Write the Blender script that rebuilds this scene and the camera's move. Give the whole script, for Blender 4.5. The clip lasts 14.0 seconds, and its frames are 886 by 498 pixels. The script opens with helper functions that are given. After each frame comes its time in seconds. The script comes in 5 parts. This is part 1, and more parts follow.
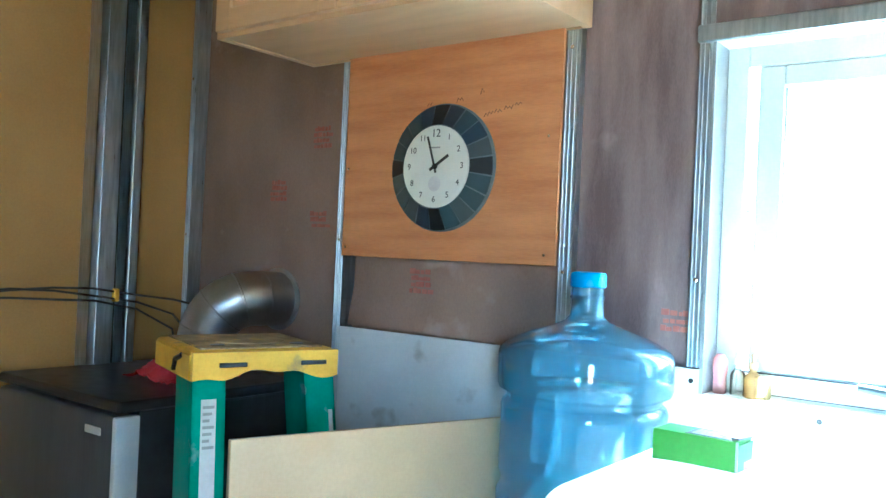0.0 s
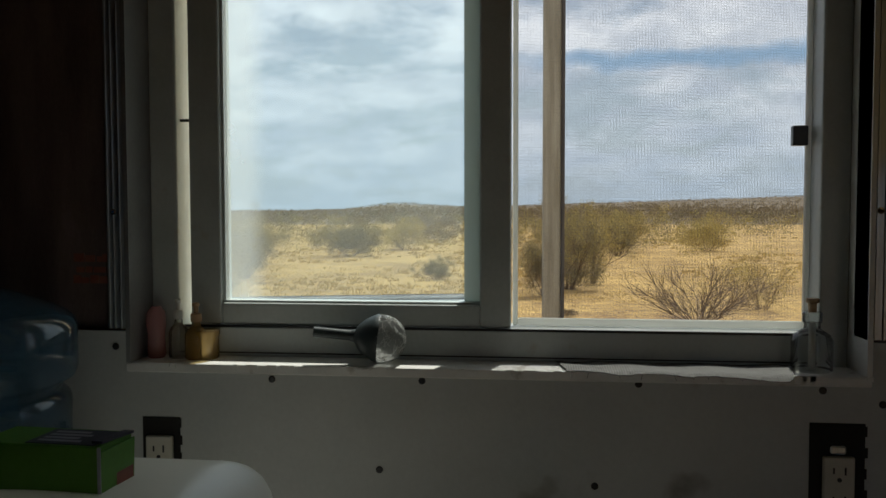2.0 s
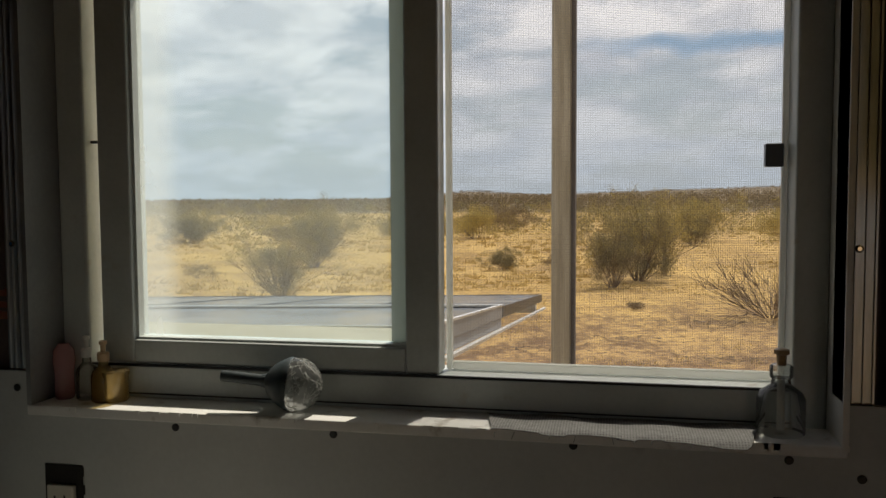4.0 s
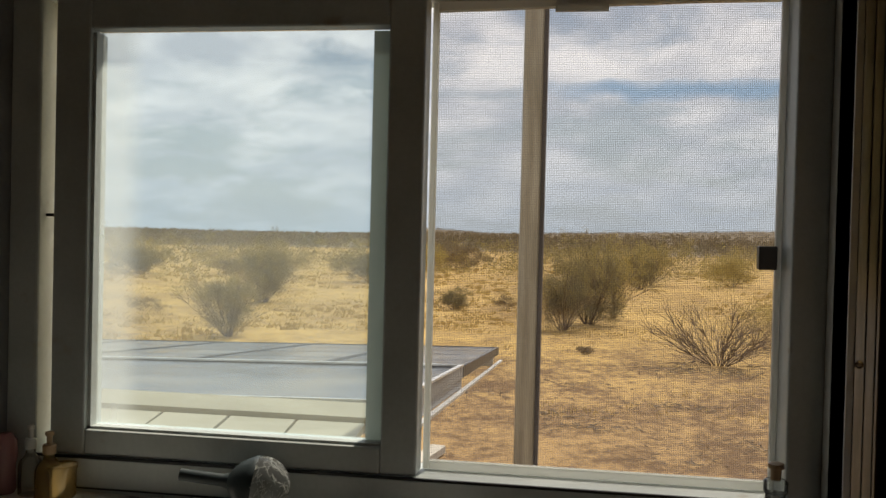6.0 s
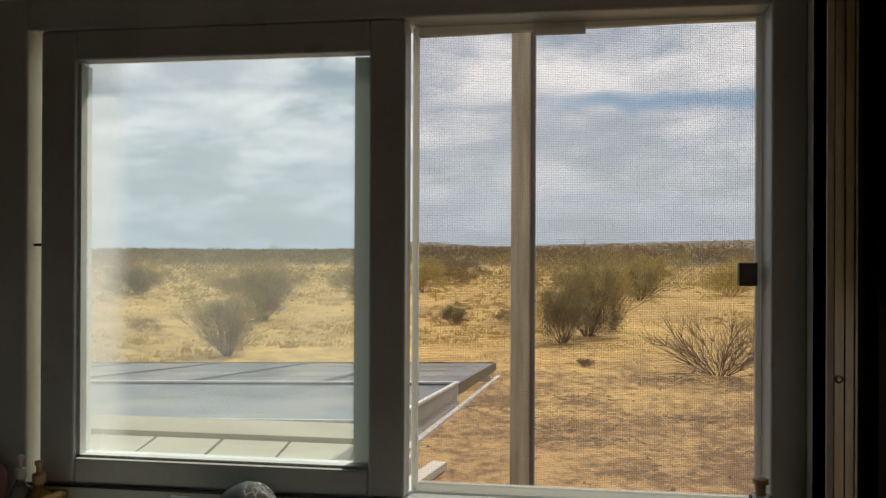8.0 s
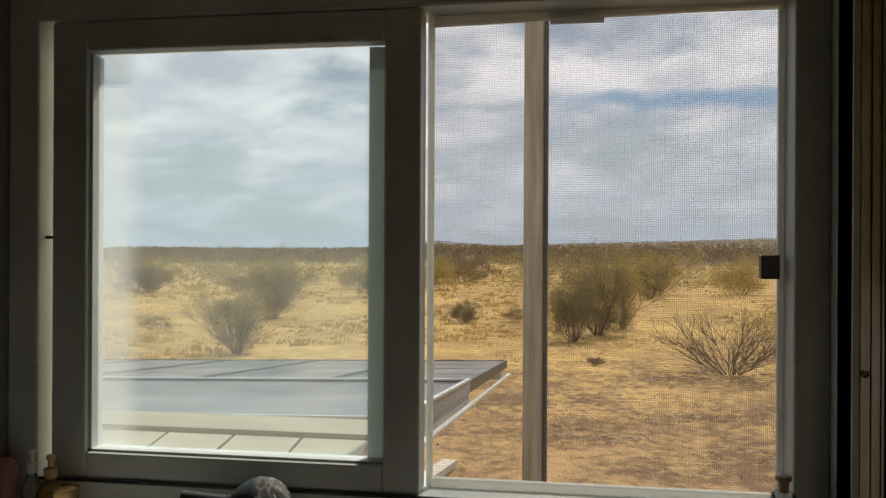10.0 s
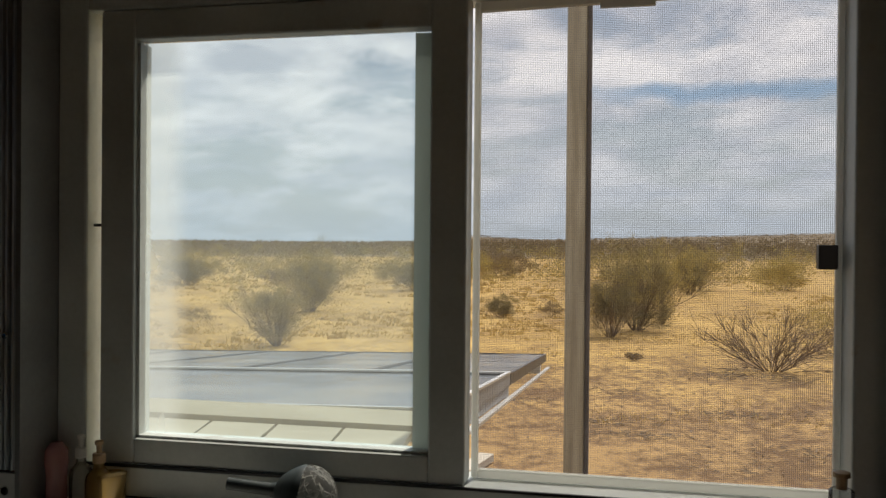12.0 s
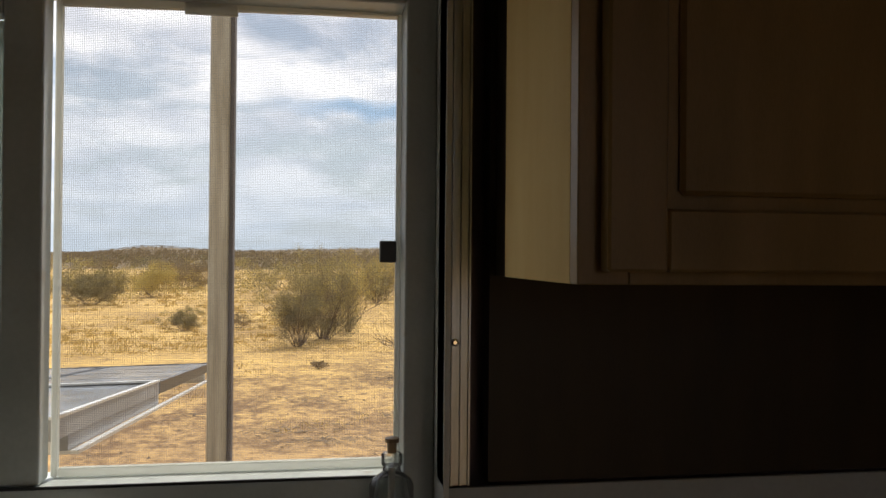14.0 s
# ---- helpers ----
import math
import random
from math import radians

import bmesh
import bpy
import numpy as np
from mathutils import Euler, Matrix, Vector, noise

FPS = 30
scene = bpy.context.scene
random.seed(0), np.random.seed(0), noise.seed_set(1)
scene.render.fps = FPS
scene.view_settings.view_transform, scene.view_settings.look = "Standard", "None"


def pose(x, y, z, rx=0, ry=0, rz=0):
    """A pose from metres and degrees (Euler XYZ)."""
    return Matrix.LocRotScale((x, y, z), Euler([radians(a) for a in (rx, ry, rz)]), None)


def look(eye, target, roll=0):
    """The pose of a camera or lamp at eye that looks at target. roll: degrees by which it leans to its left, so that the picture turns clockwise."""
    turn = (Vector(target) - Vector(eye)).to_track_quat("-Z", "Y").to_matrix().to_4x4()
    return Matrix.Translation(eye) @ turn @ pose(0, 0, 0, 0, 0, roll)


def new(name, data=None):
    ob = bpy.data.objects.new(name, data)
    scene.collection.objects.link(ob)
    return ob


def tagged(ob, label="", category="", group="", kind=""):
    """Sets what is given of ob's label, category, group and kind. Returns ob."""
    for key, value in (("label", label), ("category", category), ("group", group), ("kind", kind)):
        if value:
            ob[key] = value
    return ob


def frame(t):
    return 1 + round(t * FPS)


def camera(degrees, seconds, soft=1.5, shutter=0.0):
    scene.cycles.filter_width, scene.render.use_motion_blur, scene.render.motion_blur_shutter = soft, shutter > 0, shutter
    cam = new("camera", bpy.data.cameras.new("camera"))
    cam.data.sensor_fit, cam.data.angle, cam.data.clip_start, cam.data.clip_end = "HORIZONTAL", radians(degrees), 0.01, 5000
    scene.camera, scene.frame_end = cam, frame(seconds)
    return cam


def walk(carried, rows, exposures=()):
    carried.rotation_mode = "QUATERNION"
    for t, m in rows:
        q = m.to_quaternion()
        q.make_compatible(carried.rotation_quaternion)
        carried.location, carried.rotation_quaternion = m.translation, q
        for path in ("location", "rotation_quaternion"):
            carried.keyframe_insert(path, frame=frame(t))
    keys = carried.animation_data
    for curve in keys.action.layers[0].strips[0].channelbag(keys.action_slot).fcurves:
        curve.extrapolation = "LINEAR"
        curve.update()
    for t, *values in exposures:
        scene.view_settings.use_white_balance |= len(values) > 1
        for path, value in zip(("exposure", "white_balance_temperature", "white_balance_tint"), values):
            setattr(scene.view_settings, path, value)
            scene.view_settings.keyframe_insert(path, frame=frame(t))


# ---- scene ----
cam = camera(56.4, 14.0)
PATH = [
    (0, (0.199, -1.395, 1.417), (-1.007, 0.2, 1.43), 2.6),
    (0.2, (0.238, -1.363, 1.413), (-0.907, 0.277, 1.424), 2.3),
    (0.4, (0.269, -1.344, 1.416), (-0.839, 0.32, 1.411), 1.2),
    (0.5, (0.289, -1.327, 1.416), (-0.808, 0.345, 1.406), 0.8),
    (0.6, (0.3, -1.328, 1.42), (-0.772, 0.36, 1.403), 0.0),
    (0.8, (0.317, -1.31, 1.409), (-0.701, 0.411, 1.396), -0.6),
    (0.9, (0.314, -1.298, 1.408), (-0.666, 0.445, 1.382), -0.6),
    (1, (0.303, -1.289, 1.399), (-0.623, 0.484, 1.378), -0.3),
    (1.1, (0.298, -1.267, 1.394), (-0.566, 0.537, 1.373), -0.4),
    (1.2, (0.284, -1.236, 1.392), (-0.492, 0.607, 1.366), -0.4),
    (1.4, (0.26, -1.178, 1.394), (-0.325, 0.734, 1.336), 1.5),
    (1.5, (0.256, -1.141, 1.393), (-0.248, 0.793, 1.326), 1.5),
    (1.8, (0.229, -1.05, 1.391), (-0.061, 0.928, 1.314), -0.3),
    (2, (0.232, -1.005, 1.394), (0.001, 0.98, 1.301), -0.1),
    (2.4, (0.284, -0.939, 1.403), (0.018, 1.042, 1.313), -0.1),
    (2.5, (0.281, -0.925, 1.406), (-0.019, 1.05, 1.305), 0.1),
    (3, (0.339, -0.863, 1.405), (-0.17, 1.067, 1.289), -0.1),
    (3.5, (0.394, -0.859, 1.419), (-0.071, 1.083, 1.297), -0.3),
    (3.6, (0.395, -0.861, 1.424), (-0.056, 1.083, 1.296), -0.4),
    (6, (0.348, -0.817, 1.503), (0.058, 1.162, 1.471), 1.4),
    (6.5, (0.366, -0.814, 1.509), (0.069, 1.163, 1.48), 0.7),
    (7, (0.375, -0.824, 1.512), (0.081, 1.154, 1.501), 0.4),
    (9.5, (0.349, -0.814, 1.512), (0.062, 1.166, 1.519), 0.2),
    (10, (0.357, -0.81, 1.505), (0.047, 1.166, 1.505), 0.3),
    (10.5, (0.356, -0.808, 1.499), (0.01, 1.162, 1.484), 0.3),
    (11, (0.356, -0.803, 1.5), (-0.021, 1.161, 1.471), 0.1),
    (11.5, (0.348, -0.799, 1.499), (-0.058, 1.159, 1.472), 0.2),
    (12, (0.345, -0.801, 1.499), (-0.052, 1.159, 1.484), 0.5),
    (12.5, (0.383, -0.796, 1.501), (0.204, 1.196, 1.491), 0.6),
    (13, (0.425, -0.818, 1.494), (0.542, 1.179, 1.497), 0.5),
    (13.5, (0.453, -0.849, 1.489), (0.747, 1.13, 1.5), 0.4),
    (14, (0.464, -0.856, 1.483), (0.797, 1.117, 1.501), 0.5),
]
walk(cam, [(t, look(eye, target, roll)) for t, eye, target, roll in PATH],
     [(0.0, 6.15, 4050, -11), (0.2, 5.15, 4250, -11), (0.4, 4.1, 4500, -10), (0.6, 3.2, 4750, -9), (0.9, 1.95, 5000, -7), (1.2, 0.85, 5300, -2), (1.5, 0.2, 5950, 2),
      (2.0, -0.12, 6300, 4), (2.6, -0.25, 6550, 6), (3.2, -0.20, 6750, 8), (3.7, -0.14, 6900, 9), (6.0, -0.12, 7000, 9), (11.0, -0.14, 6900, 9), (12.0, -0.14, 6900, 10), (13.0, -0.16, 6750, 9), (14.0, 0.36, 6700, 8)])

# ---- sky, sun ----
SUN_AZ, SUN_EL = radians(18), radians(56)      # azimuth from +y towards +x
world = bpy.data.worlds.new("world")
scene.world = world
world.use_nodes = True
wn, wl = world.node_tree.nodes, world.node_tree.links
wn.clear()
w_out = wn.new("ShaderNodeOutputWorld")
w_bg = wn.new("ShaderNodeBackground")
w_sky = wn.new("ShaderNodeTexSky")
w_sky.sky_type, w_sky.sun_disc = "NISHITA", False
w_sky.sun_elevation, w_sky.sun_rotation = SUN_EL, SUN_AZ
w_sky.dust_density = 1.5
w_co = wn.new("ShaderNodeTexCoord")
w_sep = wn.new("ShaderNodeSeparateXYZ")
wl.new(w_co.outputs["Generated"], w_sep.inputs[0])


def wmath(op, a, b):
    n = wn.new("ShaderNodeMath")
    n.operation = op
    for i, v in enumerate((a, b)):
        if isinstance(v, (int, float)):
            n.inputs[i].default_value = v
        else:
            wl.new(v, n.inputs[i])
    return n.outputs[0]


w_h = wmath("ADD", wmath("MAXIMUM", w_sep.outputs[2], 0.0), 0.30)
w_com = wn.new("ShaderNodeCombineXYZ")
wl.new(wmath("DIVIDE", w_sep.outputs[0], w_h), w_com.inputs[0])
wl.new(wmath("DIVIDE", w_sep.outputs[1], w_h), w_com.inputs[1])
w_map = wn.new("ShaderNodeMapping")
w_map.inputs["Location"].default_value = (3.1, 0.4, 0)
w_map.inputs["Rotation"].default_value = (0, 0, radians(6))
w_map.inputs["Scale"].default_value = (1.5, 1.7, 1)
wl.new(w_com.outputs[0], w_map.inputs[0])
w_noise = wn.new("ShaderNodeTexNoise")
w_noise.inputs["Scale"].default_value, w_noise.inputs["Detail"].default_value = 1.5, 9
w_noise.inputs["Roughness"].default_value = 0.6
w_noise.inputs["Distortion"].default_value = 0.25
wl.new(w_map.outputs[0], w_noise.inputs["Vector"])
w_cover = wn.new("ShaderNodeValToRGB")          # where cloud lies
w_cover.color_ramp.elements[0].position, w_cover.color_ramp.elements[1].position = 0.40, 0.52
w_cover.color_ramp.elements[0].color = (0.25, 0.25, 0.25, 1)
wl.new(w_noise.outputs[0], w_cover.inputs[0])
w_tone = wn.new("ShaderNodeValToRGB")           # cloud brightness
w_tone.color_ramp.elements[0].position, w_tone.color_ramp.elements[1].position = 0.40, 0.62
w_tone.color_ramp.elements[0].color = (8.7, 9.1, 10.4, 1)
w_tone.color_ramp.elements[1].color = (13.7, 13.6, 14.3, 1)
w_noise2 = wn.new("ShaderNodeTexNoise")
w_noise2.inputs["Scale"].default_value, w_noise2.inputs["Detail"].default_value = 2.6, 9
w_noise2.inputs["Roughness"].default_value = 0.52
wl.new(w_map.outputs[0], w_noise2.inputs["Vector"])
wl.new(w_noise2.outputs[0], w_tone.inputs[0])
w_mix = wn.new("ShaderNodeMixRGB")
wl.new(w_cover.outputs[0], w_mix.inputs[0])
wl.new(w_sky.outputs[0], w_mix.inputs[1])
wl.new(w_tone.outputs[0], w_mix.inputs[2])
# a ragged blue gap low in the cloud, and blue haze at the horizon
w_gn = wn.new("ShaderNodeTexNoise")
w_gn.inputs["Scale"].default_value, w_gn.inputs["Detail"].default_value = 20.0, 8
wl.new(w_co.outputs["Generated"], w_gn.inputs["Vector"])
w_off = wmath("ADD", wmath("SUBTRACT", w_sep.outputs[2], 0.174), wmath("MULTIPLY", wmath("SUBTRACT", w_gn.outputs[0], 0.5), 0.03))
w_gap = wmath("MULTIPLY", wmath("SUBTRACT", 1.0, wmath("MINIMUM", wmath("MULTIPLY", wmath("MULTIPLY", wmath("ABSOLUTE", w_off, 0), wmath("ABSOLUTE", w_off, 0)), 5200.0), 1.0)), wmath("MINIMUM", wmath("MAXIMUM", wmath("MULTIPLY", wmath("ADD", w_sep.outputs[0], 0.06), 9.0), 0.0), 1.0))
w_blue = wn.new("ShaderNodeMixRGB")
wl.new(wmath("MULTIPLY", w_gap, 0.95), w_blue.inputs[0])
wl.new(w_mix.outputs[0], w_blue.inputs[1])
w_blue.inputs[2].default_value = (3.9, 6.1, 9.0, 1)
w_haze = wn.new("ShaderNodeMixRGB")
wl.new(wmath("MAXIMUM", wmath("SUBTRACT", 0.9, wmath("MULTIPLY", wmath("MAXIMUM", w_sep.outputs[2], 0.0), 4.0)), 0.0), w_haze.inputs[0])
wl.new(w_blue.outputs[0], w_haze.inputs[1])
w_haze.inputs[2].default_value = (6.7, 7.8, 9.2, 1)
wl.new(w_haze.outputs[0], w_bg.inputs[0])
w_bg.inputs[1].default_value = 0.085
wl.new(w_bg.outputs[0], w_out.inputs[0])

sun_data = bpy.data.lights.new("sun", "SUN")
sun_data.energy, sun_data.angle, sun_data.color = 4.2, radians(0.6), (1.0, 0.94, 0.84)
sun = new("sun", sun_data)
sun_dir = Vector((math.sin(SUN_AZ) * math.cos(SUN_EL), math.cos(SUN_AZ) * math.cos(SUN_EL), math.sin(SUN_EL)))
sun.matrix_basis = look(sun_dir * 30, (0, 0, 0))


# ---- materials ----
def mat(name, c1, c2=None, scale=12.0, rough=0.6, metal=0.0, bump=0.0, stretch=(1, 1, 1), fine=180.0, spots=None, rvar=0.1, bdist=0.002):
    m = bpy.data.materials.new(name)
    m.use_nodes = True
    n, l = m.node_tree.nodes, m.node_tree.links
    b = n["Principled BSDF"]
    b.inputs["Metallic"].default_value = metal
    co, mp = n.new("ShaderNodeTexCoord"), n.new("ShaderNodeMapping")
    mp.inputs["Scale"].default_value = stretch
    l.new(co.outputs["Object"], mp.inputs[0])
    a, f = n.new("ShaderNodeTexNoise"), n.new("ShaderNodeTexNoise")
    a.inputs["Scale"].default_value, a.inputs["Detail"].default_value = scale, 6
    f.inputs["Scale"].default_value, f.inputs["Detail"].default_value = fine, 4
    l.new(mp.outputs[0], a.inputs["Vector"])
    l.new(mp.outputs[0], f.inputs["Vector"])
    add = n.new("ShaderNodeMath")
    add.operation = "MULTIPLY_ADD"
    l.new(f.outputs[0], add.inputs[0])
    add.inputs[1].default_value = 0.3
    l.new(a.outputs[0], add.inputs[2])
    r = n.new("ShaderNodeValToRGB")
    r.color_ramp.elements[0].position, r.color_ramp.elements[1].position = 0.45, 0.85
    r.color_ramp.elements[0].color = (*c1, 1)
    r.color_ramp.elements[1].color = (*(c2 or [min(1, v * 1.25) for v in c1]), 1)
    l.new(add.outputs[0], r.inputs[0])
    col = r.outputs[0]
    if spots:
        s = n.new("ShaderNodeTexNoise")
        s.inputs["Scale"].default_value, s.inputs["Detail"].default_value = spots[1], 5
        l.new(co.outputs["Object"], s.inputs["Vector"])
        sr = n.new("ShaderNodeValToRGB")
        sr.color_ramp.elements[0].position, sr.color_ramp.elements[1].position = spots[2], spots[2] + 0.1
        l.new(s.outputs[0], sr.inputs[0])
        mx = n.new("ShaderNodeMixRGB")
        l.new(sr.outputs[0], mx.inputs[0])
        l.new(col, mx.inputs[1])
        mx.inputs[2].default_value = (*spots[0], 1)
        col = mx.outputs[0]
    l.new(col, b.inputs["Base Color"])
    rr = n.new("ShaderNodeMapRange")
    rr.inputs["To Min"].default_value, rr.inputs["To Max"].default_value = max(0.02, rough - rvar), min(1, rough + rvar)
    l.new(a.outputs[0], rr.inputs[0])
    l.new(rr.outputs[0], b.inputs["Roughness"])
    if bump:
        bp = n.new("ShaderNodeBump")
        bp.inputs["Strength"].default_value, bp.inputs["Distance"].default_value = bump, bdist
        l.new(add.outputs[0], bp.inputs["Height"])
        l.new(bp.outputs[0], b.inputs["Normal"])
    return m


def clear_mat(name, color, rough=0.05, ior=1.45, weight=1.0):
    m = mat(name, color, color, rough=rough, rvar=0.02)
    b = m.node_tree.nodes["Principled BSDF"]
    b.inputs["Transmission Weight"].default_value = weight
    b.inputs["IOR"].default_value = ior
    return m


M_WHITE = mat("white_board", (0.52, 0.54, 0.53), (0.63, 0.65, 0.635), 5, 0.5, bump=0.15, spots=((0.35, 0.345, 0.32), 9, 0.62))
M_SILL = mat("white_sill_paint", (0.80, 0.80, 0.77), (0.90, 0.90, 0.87), 14, 0.45, bump=0.3, spots=((0.5, 0.47, 0.42), 30, 0.62))
M_VINYL = mat("white_vinyl", (0.50, 0.545, 0.53), (0.64, 0.68, 0.665), 9, 0.38, bump=0.1, spots=((0.5, 0.48, 0.42), 22, 0.66))
M_PLY = mat("orange_plywood", (0.42, 0.17, 0.06), (0.60, 0.29, 0.11), 3.2, 0.55, bump=0.15, stretch=(1, 1, 9), fine=60)
M_BROWN = mat("brown_sheathing", (0.19, 0.125, 0.09), (0.29, 0.205, 0.155), 3.0, 0.75, bump=0.2, stretch=(1.6, 1, 1), spots=((0.36, 0.29, 0.25), 7, 0.62))
M_GREYWOOD = mat("grey_weathered_board", (0.11, 0.075, 0.07), (0.25, 0.19, 0.18), 4.5, 0.7, bump=0.3, stretch=(5, 1, 0.8), spots=((0.34, 0.29, 0.28), 5, 0.64))
M_OCHRE = mat("ochre_board", (0.29, 0.165, 0.042), (0.39, 0.23, 0.065), 2.5, 0.7, bump=0.1)
M_STUD = mat("galvanised_steel", (0.40, 0.44, 0.47), (0.60, 0.63, 0.65), 25, 0.32, 0.9, bump=0.1, stretch=(6, 6, 0.6))
M_CABWOOD = mat("maple_veneer", (0.55, 0.36, 0.18), (0.66, 0.46, 0.25), 4, 0.45, bump=0.1, stretch=(1, 6, 6))
# pale cabinet side, its colour raised to carry strong window light
M_LITSIDE = mat("window_lit_side", (0.86, 0.60, 0.23), (0.92, 0.68, 0.30), 4, 0.85, bump=0.1, stretch=(1, 6, 1.2))
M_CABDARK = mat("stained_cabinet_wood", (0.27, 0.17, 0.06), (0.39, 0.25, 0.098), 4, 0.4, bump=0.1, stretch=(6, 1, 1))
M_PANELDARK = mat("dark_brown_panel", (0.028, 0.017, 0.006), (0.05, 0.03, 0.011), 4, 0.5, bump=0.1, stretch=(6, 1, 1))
M_CARD = mat("tan_hardboard", (0.33, 0.23, 0.12), (0.43, 0.315, 0.175), 2.5, 0.7, bump=0.1, spots=((0.36, 0.24, 0.115), 4, 0.55))
M_COUNTER = mat("dark_laminate", (0.28, 0.255, 0.22), (0.37, 0.34, 0.295), 30, 0.4)
M_FLOOR = mat("worn_plywood_floor", (0.20, 0.14, 0.09), (0.30, 0.22, 0.14), 3, 0.7, bump=0.2, stretch=(1, 5, 1))
M_CEIL = mat("ceiling_board", (0.38, 0.33, 0.26), (0.48, 0.42, 0.33), 3, 0.8)
M_ROOMWALL = mat("plain_wall_board", (0.36, 0.28, 0.19), (0.46, 0.37, 0.26), 3, 0.8)
M_RED = mat("red_stamp_ink", (0.27, 0.09, 0.065), (0.36, 0.15, 0.11), 60, 0.8)
M_INK = mat("dark_pencil", (0.05, 0.03, 0.02), (0.08, 0.05, 0.03), 50, 0.8)
M_BLACK = mat("black_plastic", (0.012, 0.012, 0.013), (0.025, 0.025, 0.026), 30, 0.35)
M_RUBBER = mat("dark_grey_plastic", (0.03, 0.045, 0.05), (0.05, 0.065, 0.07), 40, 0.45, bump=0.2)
M_DARKHOLE = mat("dark_box_cavity", (0.012, 0.012, 0.012), (0.03, 0.028, 0.025), 20, 0.9)
M_OUTLET = mat("ivory_outlet", (0.60, 0.58, 0.50), (0.68, 0.66, 0.58), 20, 0.4)
M_FRIDGE = mat("stainless_door", (0.075, 0.08, 0.085), (0.11, 0.115, 0.12), 10, 0.3, 0.5, stretch=(1, 1, 0.1))
M_GREEN = mat("green_fibreglass", (0.005, 0.20, 0.12), (0.02, 0.30, 0.19), 14, 0.45, bump=0.2, spots=((0.36, 0.42, 0.38), 16, 0.66))
M_YELLOW = mat("yellow_plastic", (0.62, 0.36, 0.012), (0.80, 0.50, 0.03), 18, 0.5, bump=0.2, spots=((0.30, 0.21, 0.10), 14, 0.58))
M_GRIP = mat("worn_dusty_grip", (0.17, 0.12, 0.06), (0.42, 0.32, 0.16), 20, 0.8, bump=0.6, spots=((0.6, 0.4, 0.05), 40, 0.6))
M_PAPER = mat("paper_label", (0.55, 0.55, 0.53), (0.68, 0.68, 0.66), 30, 0.7)
M_DUCT = mat("sheet_metal_duct", (0.36, 0.355, 0.34), (0.50, 0.49, 0.47), 12, 0.36, 1.0, bump=0.1)
M_CABLE = mat("black_cable", (0.015, 0.015, 0.015), (0.03, 0.03, 0.03), 30, 0.5)
M_CLOTH = mat("red_cloth", (0.30, 0.012, 0.02), (0.42, 0.03, 0.04), 30, 0.9, bump=0.5)
M_CLOCKFACE = mat("cream_clock_dial", (0.66, 0.68, 0.62), (0.76, 0.77, 0.71), 10, 0.4)
M_GROUT = mat("pale_grout", (0.12, 0.14, 0.145), (0.17, 0.19, 0.20), 60, 0.8)
M_SLATE = [mat("slate_tile_" + k, c, None, 18, 0.35, bump=0.3) for k, c in
           (("teal", (0.035, 0.06, 0.068)), ("blue", (0.022, 0.036, 0.055)), ("grey", (0.055, 0.07, 0.072)), ("black", (0.006, 0.008, 0.012)))]
M_CAPBLUE = mat("blue_cap", (0.03, 0.22, 0.55), (0.05, 0.28, 0.62), 30, 0.4)
M_HDPE = mat("white_hdpe", (0.84, 0.85, 0.82), (0.89, 0.90, 0.87), 8, 0.36, bump=0.1)
hn, hl = M_HDPE.node_tree.nodes, M_HDPE.node_tree.links
h_t, h_m = hn.new("ShaderNodeBsdfTranslucent"), hn.new("ShaderNodeMixShader")
h_t.inputs[0].default_value = (0.93, 0.94, 0.90, 1)
h_m.inputs[0].default_value = 0.45
hn["Principled BSDF"].inputs["Coat Weight"].default_value = 0.8
hn["Principled BSDF"].inputs["Coat Roughness"].default_value = 0.3
hl.new(hn["Principled BSDF"].outputs[0], h_m.inputs[1])
hl.new(h_t.outputs[0], h_m.inputs[2])
hl.new(h_m.outputs[0], hn["Material Output"].inputs[0])
M_GREYCAP = mat("grey_cap", (0.28, 0.28, 0.27), (0.36, 0.36, 0.34), 30, 0.45)
M_BOXGREEN = mat("green_carton", (0.10, 0.28, 0.025), (0.14, 0.36, 0.045), 12, 0.5, bump=0.1)
M_BOXDARK = mat("dark_carton_print", (0.03, 0.03, 0.05), (0.05, 0.05, 0.08), 40, 0.4)
M_BOXPALE = mat("pale_carton_print", (0.40, 0.40, 0.44), (0.5, 0.5, 0.54), 40, 0.4)


